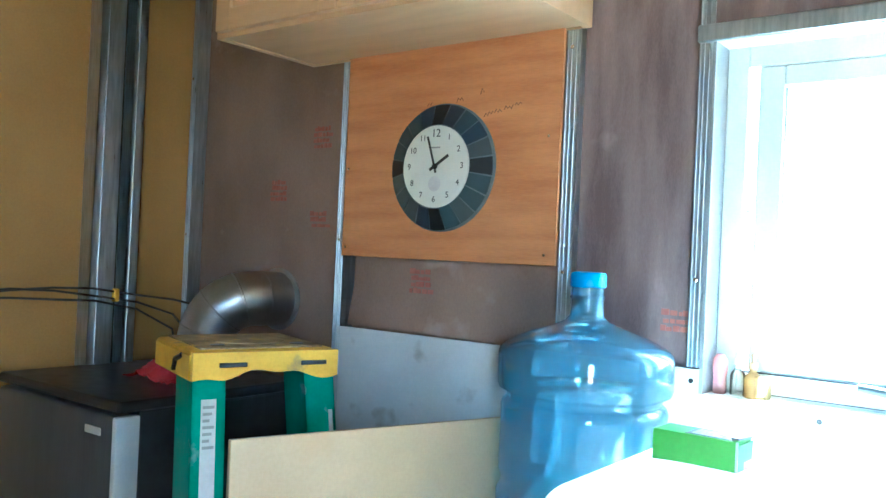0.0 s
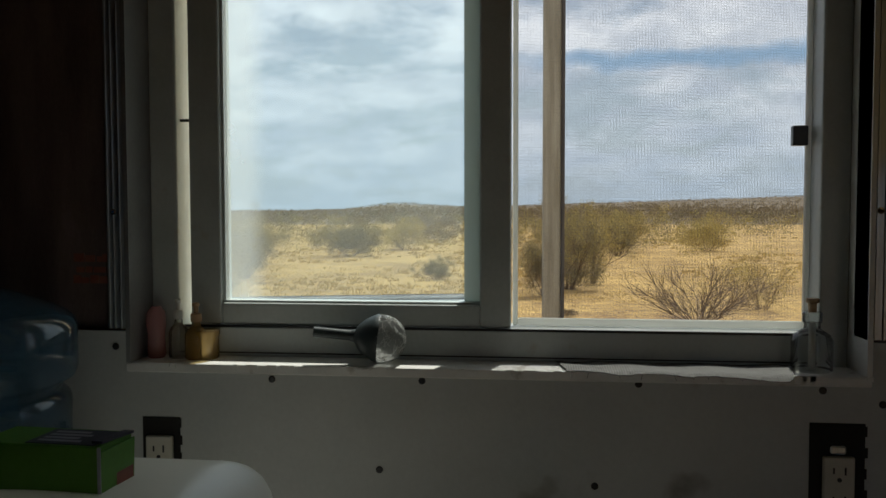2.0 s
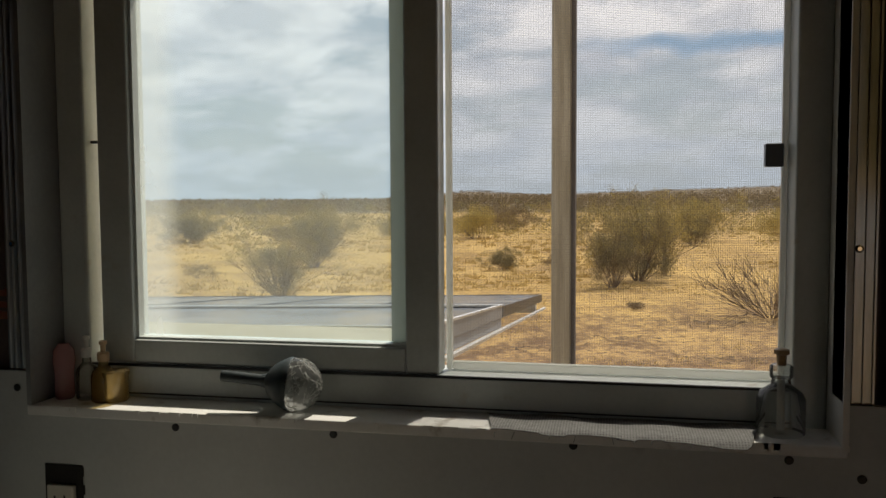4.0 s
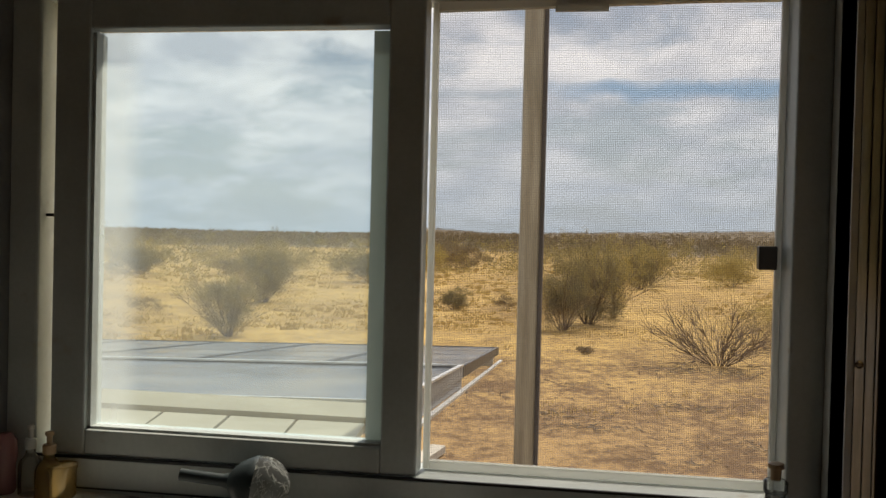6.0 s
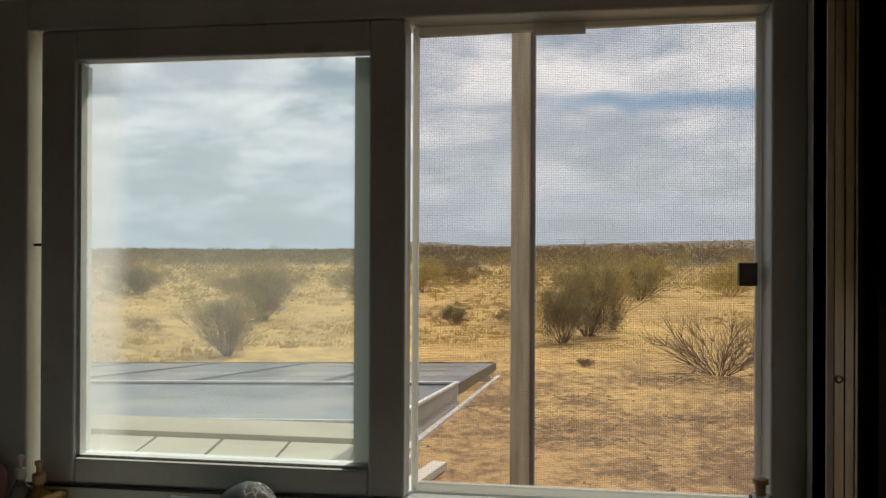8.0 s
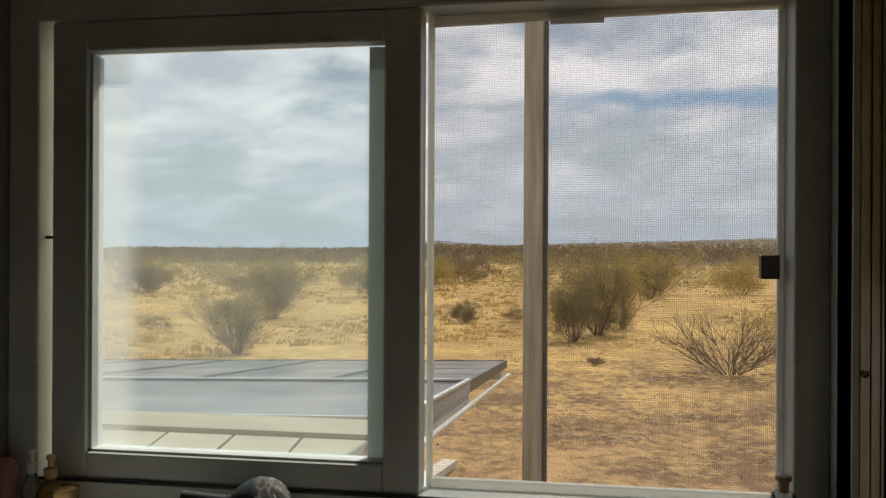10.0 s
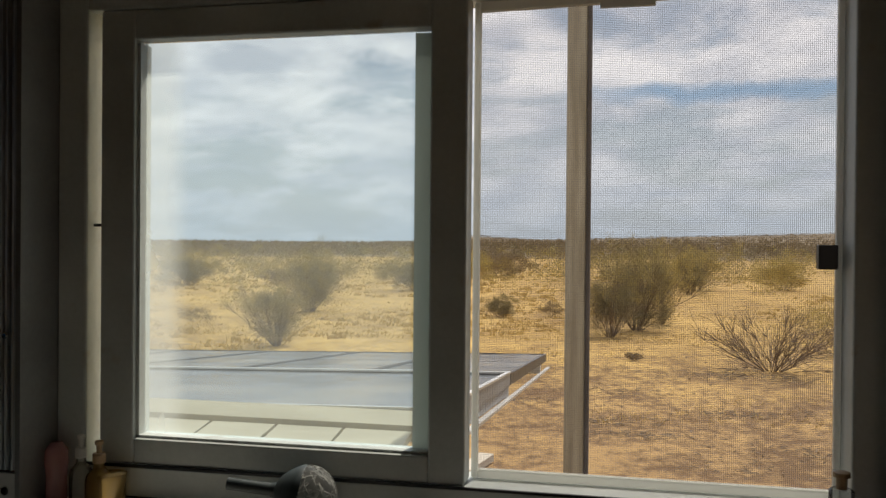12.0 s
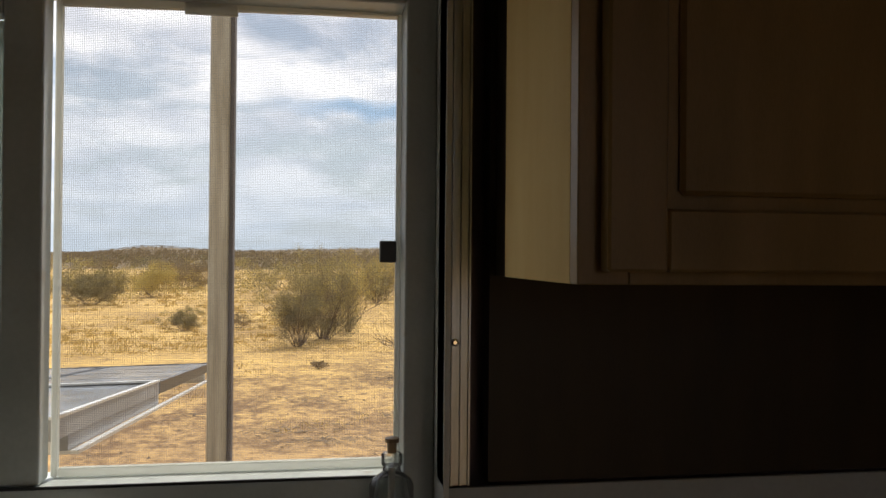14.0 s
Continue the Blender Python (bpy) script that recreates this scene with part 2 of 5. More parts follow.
def thin_mat(name, tint, body, share, rough=0.05, ior=1.45):
    """A thin wall: tinted clear, part milky, with a glossy skin."""
    m = bpy.data.materials.new(name)
    m.use_nodes = True
    n, l = m.node_tree.nodes, m.node_tree.links
    n.remove(n["Principled BSDF"])
    tr, tl, df, gl = n.new("ShaderNodeBsdfTransparent"), n.new("ShaderNodeBsdfTranslucent"), n.new("ShaderNodeBsdfDiffuse"), n.new("ShaderNodeBsdfGlossy")
    co, no = n.new("ShaderNodeTexCoord"), n.new("ShaderNodeTexNoise")
    no.inputs["Scale"].default_value, no.inputs["Detail"].default_value = 22, 5
    l.new(co.outputs["Object"], no.inputs["Vector"])
    mr = n.new("ShaderNodeMapRange")
    mr.inputs["To Min"].default_value, mr.inputs["To Max"].default_value = share * 0.8, share * 1.2
    l.new(no.outputs[0], mr.inputs[0])
    tr.inputs[0].default_value, tl.inputs[0].default_value, df.inputs[0].default_value = (*tint, 1), (*body, 1), (*body, 1)
    gl.inputs["Roughness"].default_value = rough
    a, c, d, fr = n.new("ShaderNodeMixShader"), n.new("ShaderNodeMixShader"), n.new("ShaderNodeMixShader"), n.new("ShaderNodeFresnel")
    fr.inputs[0].default_value = ior
    l.new(tl.outputs[0], a.inputs[1]); l.new(df.outputs[0], a.inputs[2])
    l.new(mr.outputs[0], c.inputs[0]); l.new(tr.outputs[0], c.inputs[1]); l.new(a.outputs[0], c.inputs[2])
    l.new(fr.outputs[0], d.inputs[0]); l.new(c.outputs[0], d.inputs[1]); l.new(gl.outputs[0], d.inputs[2])
    l.new(d.outputs[0], n["Material Output"].inputs[0])
    return m


M_JUG = thin_mat("blue_jug_plastic", (0.77, 0.89, 0.955), (0.32, 0.58, 0.78), 0.24, ior=1.6)
M_CRACKLE = thin_mat("crackle_glass", (0.96, 0.97, 0.96), (0.95, 0.96, 0.94), 0.55, 0.03)
M_CRACKLE.node_tree.nodes["Mix Shader"].inputs[0].default_value = 0.12
M_CRACKLINE = thin_mat("white_crackle", (0.97, 0.98, 0.97), (0.97, 0.98, 0.96), 0.9, 0.05)
M_CRACKLINE.node_tree.nodes["Mix Shader"].inputs[0].default_value = 0.2
M_CLEAR = thin_mat("clear_glass", (0.95, 0.96, 0.94), (0.86, 0.88, 0.84), 0.22, 0.03)
M_AMBER = thin_mat("amber_glass", (0.96, 0.84, 0.56), (0.90, 0.72, 0.40), 0.32, 0.05)
for m in (M_CLEAR, M_AMBER):
    m.node_tree.nodes["Mix Shader"].inputs[0].default_value = 0.2
M_PINK = clear_mat("pink_plastic", (0.80, 0.44, 0.44), 0.25, 1.4, 0.6)
M_CHROME = mat("chrome", (0.75, 0.75, 0.75), (0.82, 0.82, 0.82), 10, 0.08, 1.0, rvar=0.03)
M_MESHGREY = mat("grey_screen_cloth", (0.20, 0.20, 0.19), (0.30, 0.30, 0.285), 200, 0.7, bump=0.6, fine=700)
mn, ml = M_MESHGREY.node_tree.nodes, M_MESHGREY.node_tree.links
m_co, m_wx, m_wy, m_mx, m_mc = mn.new("ShaderNodeTexCoord"), mn.new("ShaderNodeTexWave"), mn.new("ShaderNodeTexWave"), mn.new("ShaderNodeMath"), mn.new("ShaderNodeMixRGB")
for m_w, m_dir in ((m_wx, "X"), (m_wy, "Y")):
    m_w.bands_direction = m_dir
    m_w.inputs["Scale"].default_value = 105.0
    ml.new(m_co.outputs["Object"], m_w.inputs["Vector"])
m_mx.operation = "MAXIMUM"
ml.new(m_wx.outputs["Fac"], m_mx.inputs[0])
ml.new(m_wy.outputs["Fac"], m_mx.inputs[1])
m_old = mn["Principled BSDF"].inputs["Base Color"].links[0].from_socket
m_mc.blend_type = "MULTIPLY"
m_mc.inputs[0].default_value = 0.75
ml.new(m_old, m_mc.inputs[1])
ml.new(m_mx.outputs[0], m_mc.inputs[2])
ml.new(m_mc.outputs[0], mn["Principled BSDF"].inputs["Base Color"])
M_WIRE = mat("screen_wire", (0.15, 0.15, 0.18), (0.20, 0.20, 0.24), 60, 0.5)
M_POST = mat("weathered_post", (0.30, 0.265, 0.20), (0.52, 0.48, 0.40), 9, 0.75, bump=0.7, stretch=(7, 7, 0.5))
# solar glass base and spots are paled to paint in sky reflection
M_PV = mat("solar_cell_glass", (0.15, 0.17, 0.20), (0.21, 0.23, 0.26), 8, 0.17, spots=((0.29, 0.29, 0.285), 3, 0.55))
M_POSTEDGE = mat("dark_post_edge", (0.07, 0.06, 0.055), (0.12, 0.105, 0.10), 9, 0.8, bump=0.4, stretch=(7, 7, 0.5))
M_STEELSHADE = mat("grey_steel_and_reveal_shade", (0.26, 0.27, 0.28), (0.36, 0.37, 0.38), 8, 0.5, 0.3, bump=0.1)
M_PVLINE = mat("solar_cell_line", (0.125, 0.14, 0.16), (0.16, 0.175, 0.195), 8, 0.4)
M_DARKALU = mat("dark_anodised_frame", (0.06, 0.06, 0.065), (0.1, 0.1, 0.105), 15, 0.4, 0.5)
M_ALU = mat("aluminium", (0.62, 0.63, 0.64), (0.75, 0.76, 0.77), 15, 0.4, 0.6)
M_PLANK = mat("bleached_plank", (0.50, 0.45, 0.37), (0.62, 0.57, 0.48), 6, 0.8, bump=0.4, stretch=(1, 8, 8))
M_CREAM = mat("cream_painted_board", (0.36, 0.335, 0.255), (0.47, 0.44, 0.345), 5, 0.7, bump=0.2, stretch=(1, 6, 6))
M_SIDING = mat("exterior_siding", (0.50, 0.44, 0.33), (0.58, 0.52, 0.40), 4, 0.8)
M_SOIL = bpy.data.materials.new("desert_soil")
M_SOIL.use_nodes = True
sn, sl = M_SOIL.node_tree.nodes, M_SOIL.node_tree.links
s_co, s_mp = sn.new("ShaderNodeTexCoord"), sn.new("ShaderNodeMapping")
s_mp.inputs["Scale"].default_value = (0.9, 0.75, 1.0)
sl.new(s_co.outputs["Object"], s_mp.inputs[0])
s_sum = None
for s_scale, s_amp in ((0.35, 0.46), (1.9, 0.42), (8.0, 0.52), (40.0, 0.32)):
    s_n, s_a = sn.new("ShaderNodeTexNoise"), sn.new("ShaderNodeMath")
    s_n.inputs["Scale"].default_value, s_n.inputs["Detail"].default_value = s_scale, 4
    sl.new(s_mp.outputs[0], s_n.inputs["Vector"])
    s_a.operation = "MULTIPLY_ADD"
    sl.new(s_n.outputs[0], s_a.inputs[0])
    s_a.inputs[1].default_value = s_amp
    if s_sum is None:
        s_a.inputs[2].default_value = -0.36
    else:
        sl.new(s_sum, s_a.inputs[2])
    s_sum = s_a.outputs[0]
s_rp = sn.new("ShaderNodeValToRGB")
s_rp.color_ramp.elements[0].position, s_rp.color_ramp.elements[1].position = 0.41, 0.60
s_rp.color_ramp.elements[0].color, s_rp.color_ramp.elements[1].color = (0.16, 0.088, 0.034, 1), (0.43, 0.27, 0.108, 1)
s_rp.color_ramp.elements.new(0.5).color = (0.29, 0.178, 0.074, 1)
sl.new(s_sum, s_rp.inputs[0])
s_st = sn.new("ShaderNodeValToRGB")                 # straw litter between the tufts
s_st.color_ramp.elements[0].position, s_st.color_ramp.elements[1].position = 0.38, 0.62
s_st.color_ramp.elements[0].color, s_st.color_ramp.elements[1].color = (0.28, 0.17, 0.055, 1), (0.57, 0.375, 0.12, 1)
sl.new(s_sum, s_st.inputs[0])
s_xyz, s_far, s_edge, s_mixc = sn.new("ShaderNodeSeparateXYZ"), sn.new("ShaderNodeMapRange"), sn.new("ShaderNodeMath"), sn.new("ShaderNodeMixRGB")
sl.new(s_co.outputs["Object"], s_xyz.inputs[0])
s_edge.operation = "MULTIPLY_ADD"
sl.new(s_sum, s_edge.inputs[0])
s_edge.inputs[1].default_value = 14.0
sl.new(s_xyz.outputs[1], s_edge.inputs[2])
s_far.inputs["From Min"].default_value, s_far.inputs["From Max"].default_value = 16.0, 22.0
sl.new(s_edge.outputs[0], s_far.inputs[0])
sl.new(s_far.outputs[0], s_mixc.inputs[0])
sl.new(s_rp.outputs[0], s_mixc.inputs[1])
sl.new(s_st.outputs[0], s_mixc.inputs[2])
sl.new(s_mixc.outputs[0], sn["Principled BSDF"].inputs["Base Color"])
sn["Principled BSDF"].inputs["Roughness"].default_value = 0.95
s_bp = sn.new("ShaderNodeBump")
s_bp.inputs["Strength"].default_value, s_bp.inputs["Distance"].default_value = 0.9, 0.06
sl.new(s_sum, s_bp.inputs["Height"])
sl.new(s_bp.outputs[0], sn["Principled BSDF"].inputs["Normal"])
M_FARSOIL = mat("scrub_covered_soil", (0.125, 0.088, 0.046), (0.18, 0.13, 0.066), 0.02, 0.95, fine=0.3, spots=((0.11, 0.075, 0.04), 0.01, 0.5))
M_GRASS = mat("dry_grass", (0.46, 0.32, 0.11), (0.62, 0.46, 0.18), 1.5, 0.9)
M_TWIG = mat("dry_twigs", (0.17, 0.12, 0.08), (0.27, 0.20, 0.14), 8, 0.9)
M_DRYTWIG = mat("bleached_twigs", (0.20, 0.145, 0.09), (0.32, 0.24, 0.155), 8, 0.9)
M_LEAFGREY = mat("grey_green_leaves", (0.16, 0.132, 0.062), (0.27, 0.22, 0.10), 2, 0.85)
M_LEAFYEL = mat("yellow_green_leaves", (0.36, 0.28, 0.085), (0.56, 0.44, 0.15), 3, 0.85)
M_FARBUSH = mat("far_scrub", (0.20, 0.145, 0.078), (0.30, 0.22, 0.115), 0.2, 0.9)



def lets_light_through(m, share):
    """Thin leaves, blades and yarn: part of the light passes."""
    n, l = m.node_tree.nodes, m.node_tree.links
    p, o = n["Principled BSDF"], n["Material Output"]
    t, x = n.new("ShaderNodeBsdfTranslucent"), n.new("ShaderNodeMixShader")
    l.new(p.inputs["Base Color"].links[0].from_socket, t.inputs[0])
    x.inputs[0].default_value = share
    l.new(p.outputs[0], x.inputs[1])
    l.new(t.outputs[0], x.inputs[2])
    l.new(x.outputs[0], o.inputs[0])


for m, s in ((M_GRASS, 0.45), (M_LEAFYEL, 0.45), (M_LEAFGREY, 0.2), (M_FARBUSH, 0.3), (M_WIRE, 0.2)):
    lets_light_through(m, s)

# thin pane: clear with a film of dust, a painted reflection band and a weak mirror
M_PANE = bpy.data.materials.new("dusty_pane")
M_PANE.use_nodes = True
pn, pl = M_PANE.node_tree.nodes, M_PANE.node_tree.links
pn.remove(pn["Principled BSDF"])
p_tr, p_gl, p_du = pn.new("ShaderNodeBsdfTransparent"), pn.new("ShaderNodeBsdfGlossy"), pn.new("ShaderNodeBsdfTranslucent")
p_tr.inputs[0].default_value = (0.885, 0.94, 0.945, 1)
p_gl.inputs["Roughness"].default_value = 0.02
p_du.inputs[0].default_value = (0.78, 0.83, 0.82, 1)
p_fr = pn.new("ShaderNodeFresnel")
p_fr.inputs[0].default_value = 1.3
p_m1, p_m2 = pn.new("ShaderNodeMixShader"), pn.new("ShaderNodeMixShader")
p_co, p_no, p_ra = pn.new("ShaderNodeTexCoord"), pn.new("ShaderNodeTexNoise"), pn.new("ShaderNodeMapRange")
p_no.inputs["Scale"].default_value, p_no.inputs["Detail"].default_value = 9, 10
p_ra.inputs["To Min"].default_value, p_ra.inputs["To Max"].default_value = 0.04, 0.115
p_ra.inputs["From Min"].default_value, p_ra.inputs["From Max"].default_value = 0.2, 0.9
pl.new(p_co.outputs["Object"], p_no.inputs["Vector"])
pl.new(p_no.outputs[0], p_ra.inputs[0])
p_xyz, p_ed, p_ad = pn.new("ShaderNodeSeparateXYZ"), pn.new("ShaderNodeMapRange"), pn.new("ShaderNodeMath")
p_ed.interpolation_type = "SMOOTHSTEP"              # pale band along the glass side, standing in for a reflection
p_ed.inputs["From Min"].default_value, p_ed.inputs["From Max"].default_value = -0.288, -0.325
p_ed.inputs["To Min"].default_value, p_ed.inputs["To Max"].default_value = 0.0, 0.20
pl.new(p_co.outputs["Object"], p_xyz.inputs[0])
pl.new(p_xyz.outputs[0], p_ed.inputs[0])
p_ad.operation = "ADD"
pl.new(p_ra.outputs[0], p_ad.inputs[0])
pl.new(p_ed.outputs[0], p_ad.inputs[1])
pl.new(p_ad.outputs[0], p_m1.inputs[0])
pl.new(p_tr.outputs[0], p_m1.inputs[1])
pl.new(p_du.outputs[0], p_m1.inputs[2])
pl.new(p_fr.outputs[0], p_m2.inputs[0])
pl.new(p_m1.outputs[0], p_m2.inputs[1])
pl.new(p_gl.outputs[0], p_m2.inputs[2])
pl.new(p_m2.outputs[0], pn["Material Output"].inputs[0])

# thin vinyl that lets daylight glow through
M_GLOWVINYL = bpy.data.materials.new("translucent_vinyl")
M_GLOWVINYL.use_nodes = True
gn, gl = M_GLOWVINYL.node_tree.nodes, M_GLOWVINYL.node_tree.links
g_t, g_m = gn.new("ShaderNodeBsdfTranslucent"), gn.new("ShaderNodeMixShader")
g_t.inputs[0].default_value = (0.92, 0.88, 0.76, 1)
g_m.inputs[0].default_value = 0.95
gn["Principled BSDF"].inputs["Base Color"].default_value = (0.85, 0.84, 0.78, 1)
gl.new(gn["Principled BSDF"].outputs[0], g_m.inputs[1])
gl.new(g_t.outputs[0], g_m.inputs[2])
gl.new(g_m.outputs[0], gn["Material Output"].inputs[0])

# dull vinyl that lets a little light through
M_DIMVINYL = M_GLOWVINYL.copy()
M_DIMVINYL.name = "pale_vinyl_interlock"
M_DIMVINYL.node_tree.nodes["Mix Shader"].inputs[0].default_value = 0.27
M_DIMVINYL.node_tree.nodes["Translucent BSDF"].inputs[0].default_value = (0.84, 0.89, 0.87, 1)

# white screen frame, a little light passes
M_SCREENVINYL = M_GLOWVINYL.copy()
M_SCREENVINYL.name = "white_screen_frame"
M_SCREENVINYL.node_tree.nodes["Mix Shader"].inputs[0].default_value = 0.5
M_SCREENVINYL.node_tree.nodes["Translucent BSDF"].inputs[0].default_value = (0.88, 0.89, 0.86, 1)

# ---- building helpers; all shapes are given in world metres ----
PLACE = {}


def box(bm, x0, x1, y0, y1, z0, z1, bevel=0.0, seg=1, m=None):
    made = bmesh.ops.create_cube(bm, size=1)["verts"]
    for v in made:
        v.co = Vector(((x0 + x1) / 2 + v.co.x * (x1 - x0), (y0 + y1) / 2 + v.co.y * (y1 - y0), (z0 + z1) / 2 + v.co.z * (z1 - z0)))
    if bevel:
        out = bmesh.ops.bevel(bm, geom=list({e for v in made for e in v.link_edges}), offset=bevel, segments=seg, profile=0.5, affect="EDGES")
        made = list({v for f in out["faces"] for v in f.verts} | {v for v in made if v.is_valid})
    if m is not None:
        bmesh.ops.transform(bm, matrix=m, verts=made)
    return bm


def tube(bm, pts, radii, seg=8, caps=True):
    pts = [Vector(p) for p in pts]
    if isinstance(radii, (int, float)):
        radii = [radii] * len(pts)
    rings, side = [], None
    for i, p in enumerate(pts):
        d = (pts[min(i + 1, len(pts) - 1)] - pts[max(i - 1, 0)]).normalized()
        if side is None:
            side = d.orthogonal().normalized()
        side = (side - d * side.dot(d)).normalized()
        up = d.cross(side)
        rings.append([bm.verts.new(p + radii[i] * (math.cos(a) * side + math.sin(a) * up)) for a in (2 * math.pi * k / seg for k in range(seg))])
    for a, b in zip(rings, rings[1:]):
        for k in range(seg):
            bm.faces.new((a[k], a[(k + 1) % seg], b[(k + 1) % seg], b[k]))
    if caps:
        bm.faces.new(rings[0][::-1])
        bm.faces.new(rings[-1])
    return bm


def lathe(bm, centre, profile, seg=32, axis=(0, 0, 1), ripple=None):
    """profile: (radius, height) rows along the axis."""
    q = Vector((0, 0, 1)).rotation_difference(Vector(axis)).to_matrix()
    rings = []
    for r, h in profile:
        ring = []
        for k in range(seg):
            a = 2 * math.pi * k / seg
            rr = r * (1 + (ripple(a, h) if ripple else 0))
            ring.append(bm.verts.new(Vector(centre) + q @ Vector((rr * math.cos(a), rr * math.sin(a), h))))
        rings.append(ring)
    for a, b in zip(rings, rings[1:]):
        for k in range(seg):
            bm.faces.new((a[k], a[(k + 1) % seg], b[(k + 1) % seg], b[k]))
    bm.faces.new(rings[0][::-1])
    bm.faces.new(rings[-1])
    return bm


def finish(bm, name, material, smooth):
    bmesh.ops.recalc_face_normals(bm, faces=bm.faces)
    me = bpy.data.meshes.new(name)
    bm.to_mesh(me)
    bm.free()
    for m in (material if isinstance(material, (list, tuple)) else [material]):
        me.materials.append(m)
    if smooth:
        for p in me.polygons:
            p.use_smooth = True
        me.set_sharp_from_angle(angle=radians(35))
    return me


def empty(name, at, label, category, group="", kind=""):
    ob = new(name)
    ob.empty_display_size = 0.05
    ob.matrix_basis = Matrix.Translation(at)
    PLACE[ob] = Vector(at)
    return tagged(ob, label, category, group, kind)


def part(name, bm, material, parent, label="", smooth=False):
    bmesh.ops.translate(bm, verts=bm.verts, vec=-PLACE[parent])
    ob = new(name, finish(bm, name, material, smooth))
    ob.parent = parent
    PLACE[ob] = PLACE[parent]
    return tagged(ob, label)


def thing(name, bm, material, label, category, group="", kind="", smooth=False):
    lo = [min(v.co[i] for v in bm.verts) for i in range(3)]
    hi = [max(v.co[i] for v in bm.verts) for i in range(3)]
    at = Vector(((lo[0] + hi[0]) / 2, (lo[1] + hi[1]) / 2, lo[2]))
    bmesh.ops.translate(bm, verts=bm.verts, vec=-at)
    ob = new(name, finish(bm, name, material, smooth))
    ob.matrix_basis = Matrix.Translation(at)
    PLACE[ob] = at
    return tagged(ob, label, category, group, kind)


def bb(*a, **k):
    return box(bmesh.new(), *a, **k)

# ---- structure ----
XL, XR, YB, ZC = -1.75, 1.95, -2.4, 2.32          # room limits
OX0, OX1, OZ0, OZ1 = -0.29, 0.612, 1.20, 1.80     # window opening

# the window wall: outer sheathing round the opening
wall = empty("wall_north", ((XL + XR) / 2, 0.07, 0), "framed wall with a slider window, brown sheathing between steel studs", "wall", kind="structure")
for x0, x1, z0, z1, mm in ((XL - 0.1, OX0, -0.1, ZC, M_BROWN), (OX1, XR + 0.1, -0.1, ZC, M_GREYWOOD), (OX0, OX1, -0.1, OZ0 - 0.012, M_BROWN), (OX0, OX1, OZ1 + 0.012, ZC, M_BROWN)):
    part("sheathing", bb(x0, x1, 0.04, 0.055, z0, z1), mm, wall)
    part("siding", bb(x0, x1, 0.057, 0.10, z0, z1), M_SIDING, wall)
# weathered board between the first stud and the window
part("board", bb(-0.545, -0.315, 0.012, 0.036, 1.243, ZC), M_GREYWOOD, wall, "grey weathered board with pale streaks")
bd = bb(-1.135, -0.58, 0.012, 0.036, 1.243, 1.402)
for v in bd.verts:
    if v.co.x < -1 and v.co.z > 1.3:
        v.co.x += 0.028
part("board", bd, M_BROWN, wall, "brown board with red stamp marks")
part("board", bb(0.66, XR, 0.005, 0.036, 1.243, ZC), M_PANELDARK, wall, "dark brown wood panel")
part("header_board", bb(OX0 - 0.03, OX1 + 0.03, 0.0, 0.036, OZ1 + 0.03, ZC), M_GREYWOOD, wall)


def steel_stud(x0, x1, z0, z1, name="steel_stud"):
    """A C-channel with lips and a ridged face."""
    bm = bmesh.new()
    w = x1 - x0
    box(bm, x0, x1, -0.001, 0.001, z0, z1)
    for f in (0.0, 0.28, 0.62, 0.93):
        box(bm, x0 + f * w, x0 + f * w + 0.07 * w, -0.004, -0.001, z0, z1)
    box(bm, x0, x0 + 0.0015, 0.001, 0.038, z0, z1)
    box(bm, x1 - 0.0015, x1, 0.001, 0.038, z0, z1)
    ob = part(name, bm, M_STUD, wall, "galvanised steel stud")
    z = z0 + 0.15
    while z < z1:
        part("stud_screw", lathe(bmesh.new(), ((x0 + x1) / 2 - 0.1 * w, -0.004, z), [(0.004, 0), (0.004, 0.0015), (0.002, 0.0025)], 10, (0, -1, 0)), M_CHROME, ob)
        z += 0.43
    return ob


steel_stud(-0.577, -0.547, 1.243, ZC)
steel_stud(-1.167, -1.143, 0.0, ZC)
steel_stud(-0.318, -0.293, 1.243, ZC)
steel_stud(0.610, 0.638, 1.243, ZC)
steel_stud(-1.75, -1.73, 0.0, ZC)

# white sheet under and beside the window
sheet = thing("white_sheet", bb(-1.155, 1.25, -0.003, 0.003, 1.0, 1.198), M_WHITE, "white plastic-faced wall sheet under the window sill", "wall sheet", kind="structure")
for x0, x1 in ((-1.155, OX0 - 0.003), (OX1 + 0.003, 1.25)):
    part("upper_strip", bb(x0, x1, -0.003, 0.003, 1.198, 1.240), M_WHITE, sheet)
for x, z in ((-0.309, 1.22), (-0.102, 1.182), (0.089, 1.184), (0.035, 1.071), (0.351, 1.186), (0.562, 1.183), (0.629, 1.168), (0.30, 1.06), (-0.52, 1.19)):
    part("screw", lathe(bmesh.new(), (x, -0.003, z), [(0.0045, 0), (0.0045, 0.001), (0.003, 0.0018)], 12, (0, -1, 0)), M_BLACK, sheet, "dark screw head")

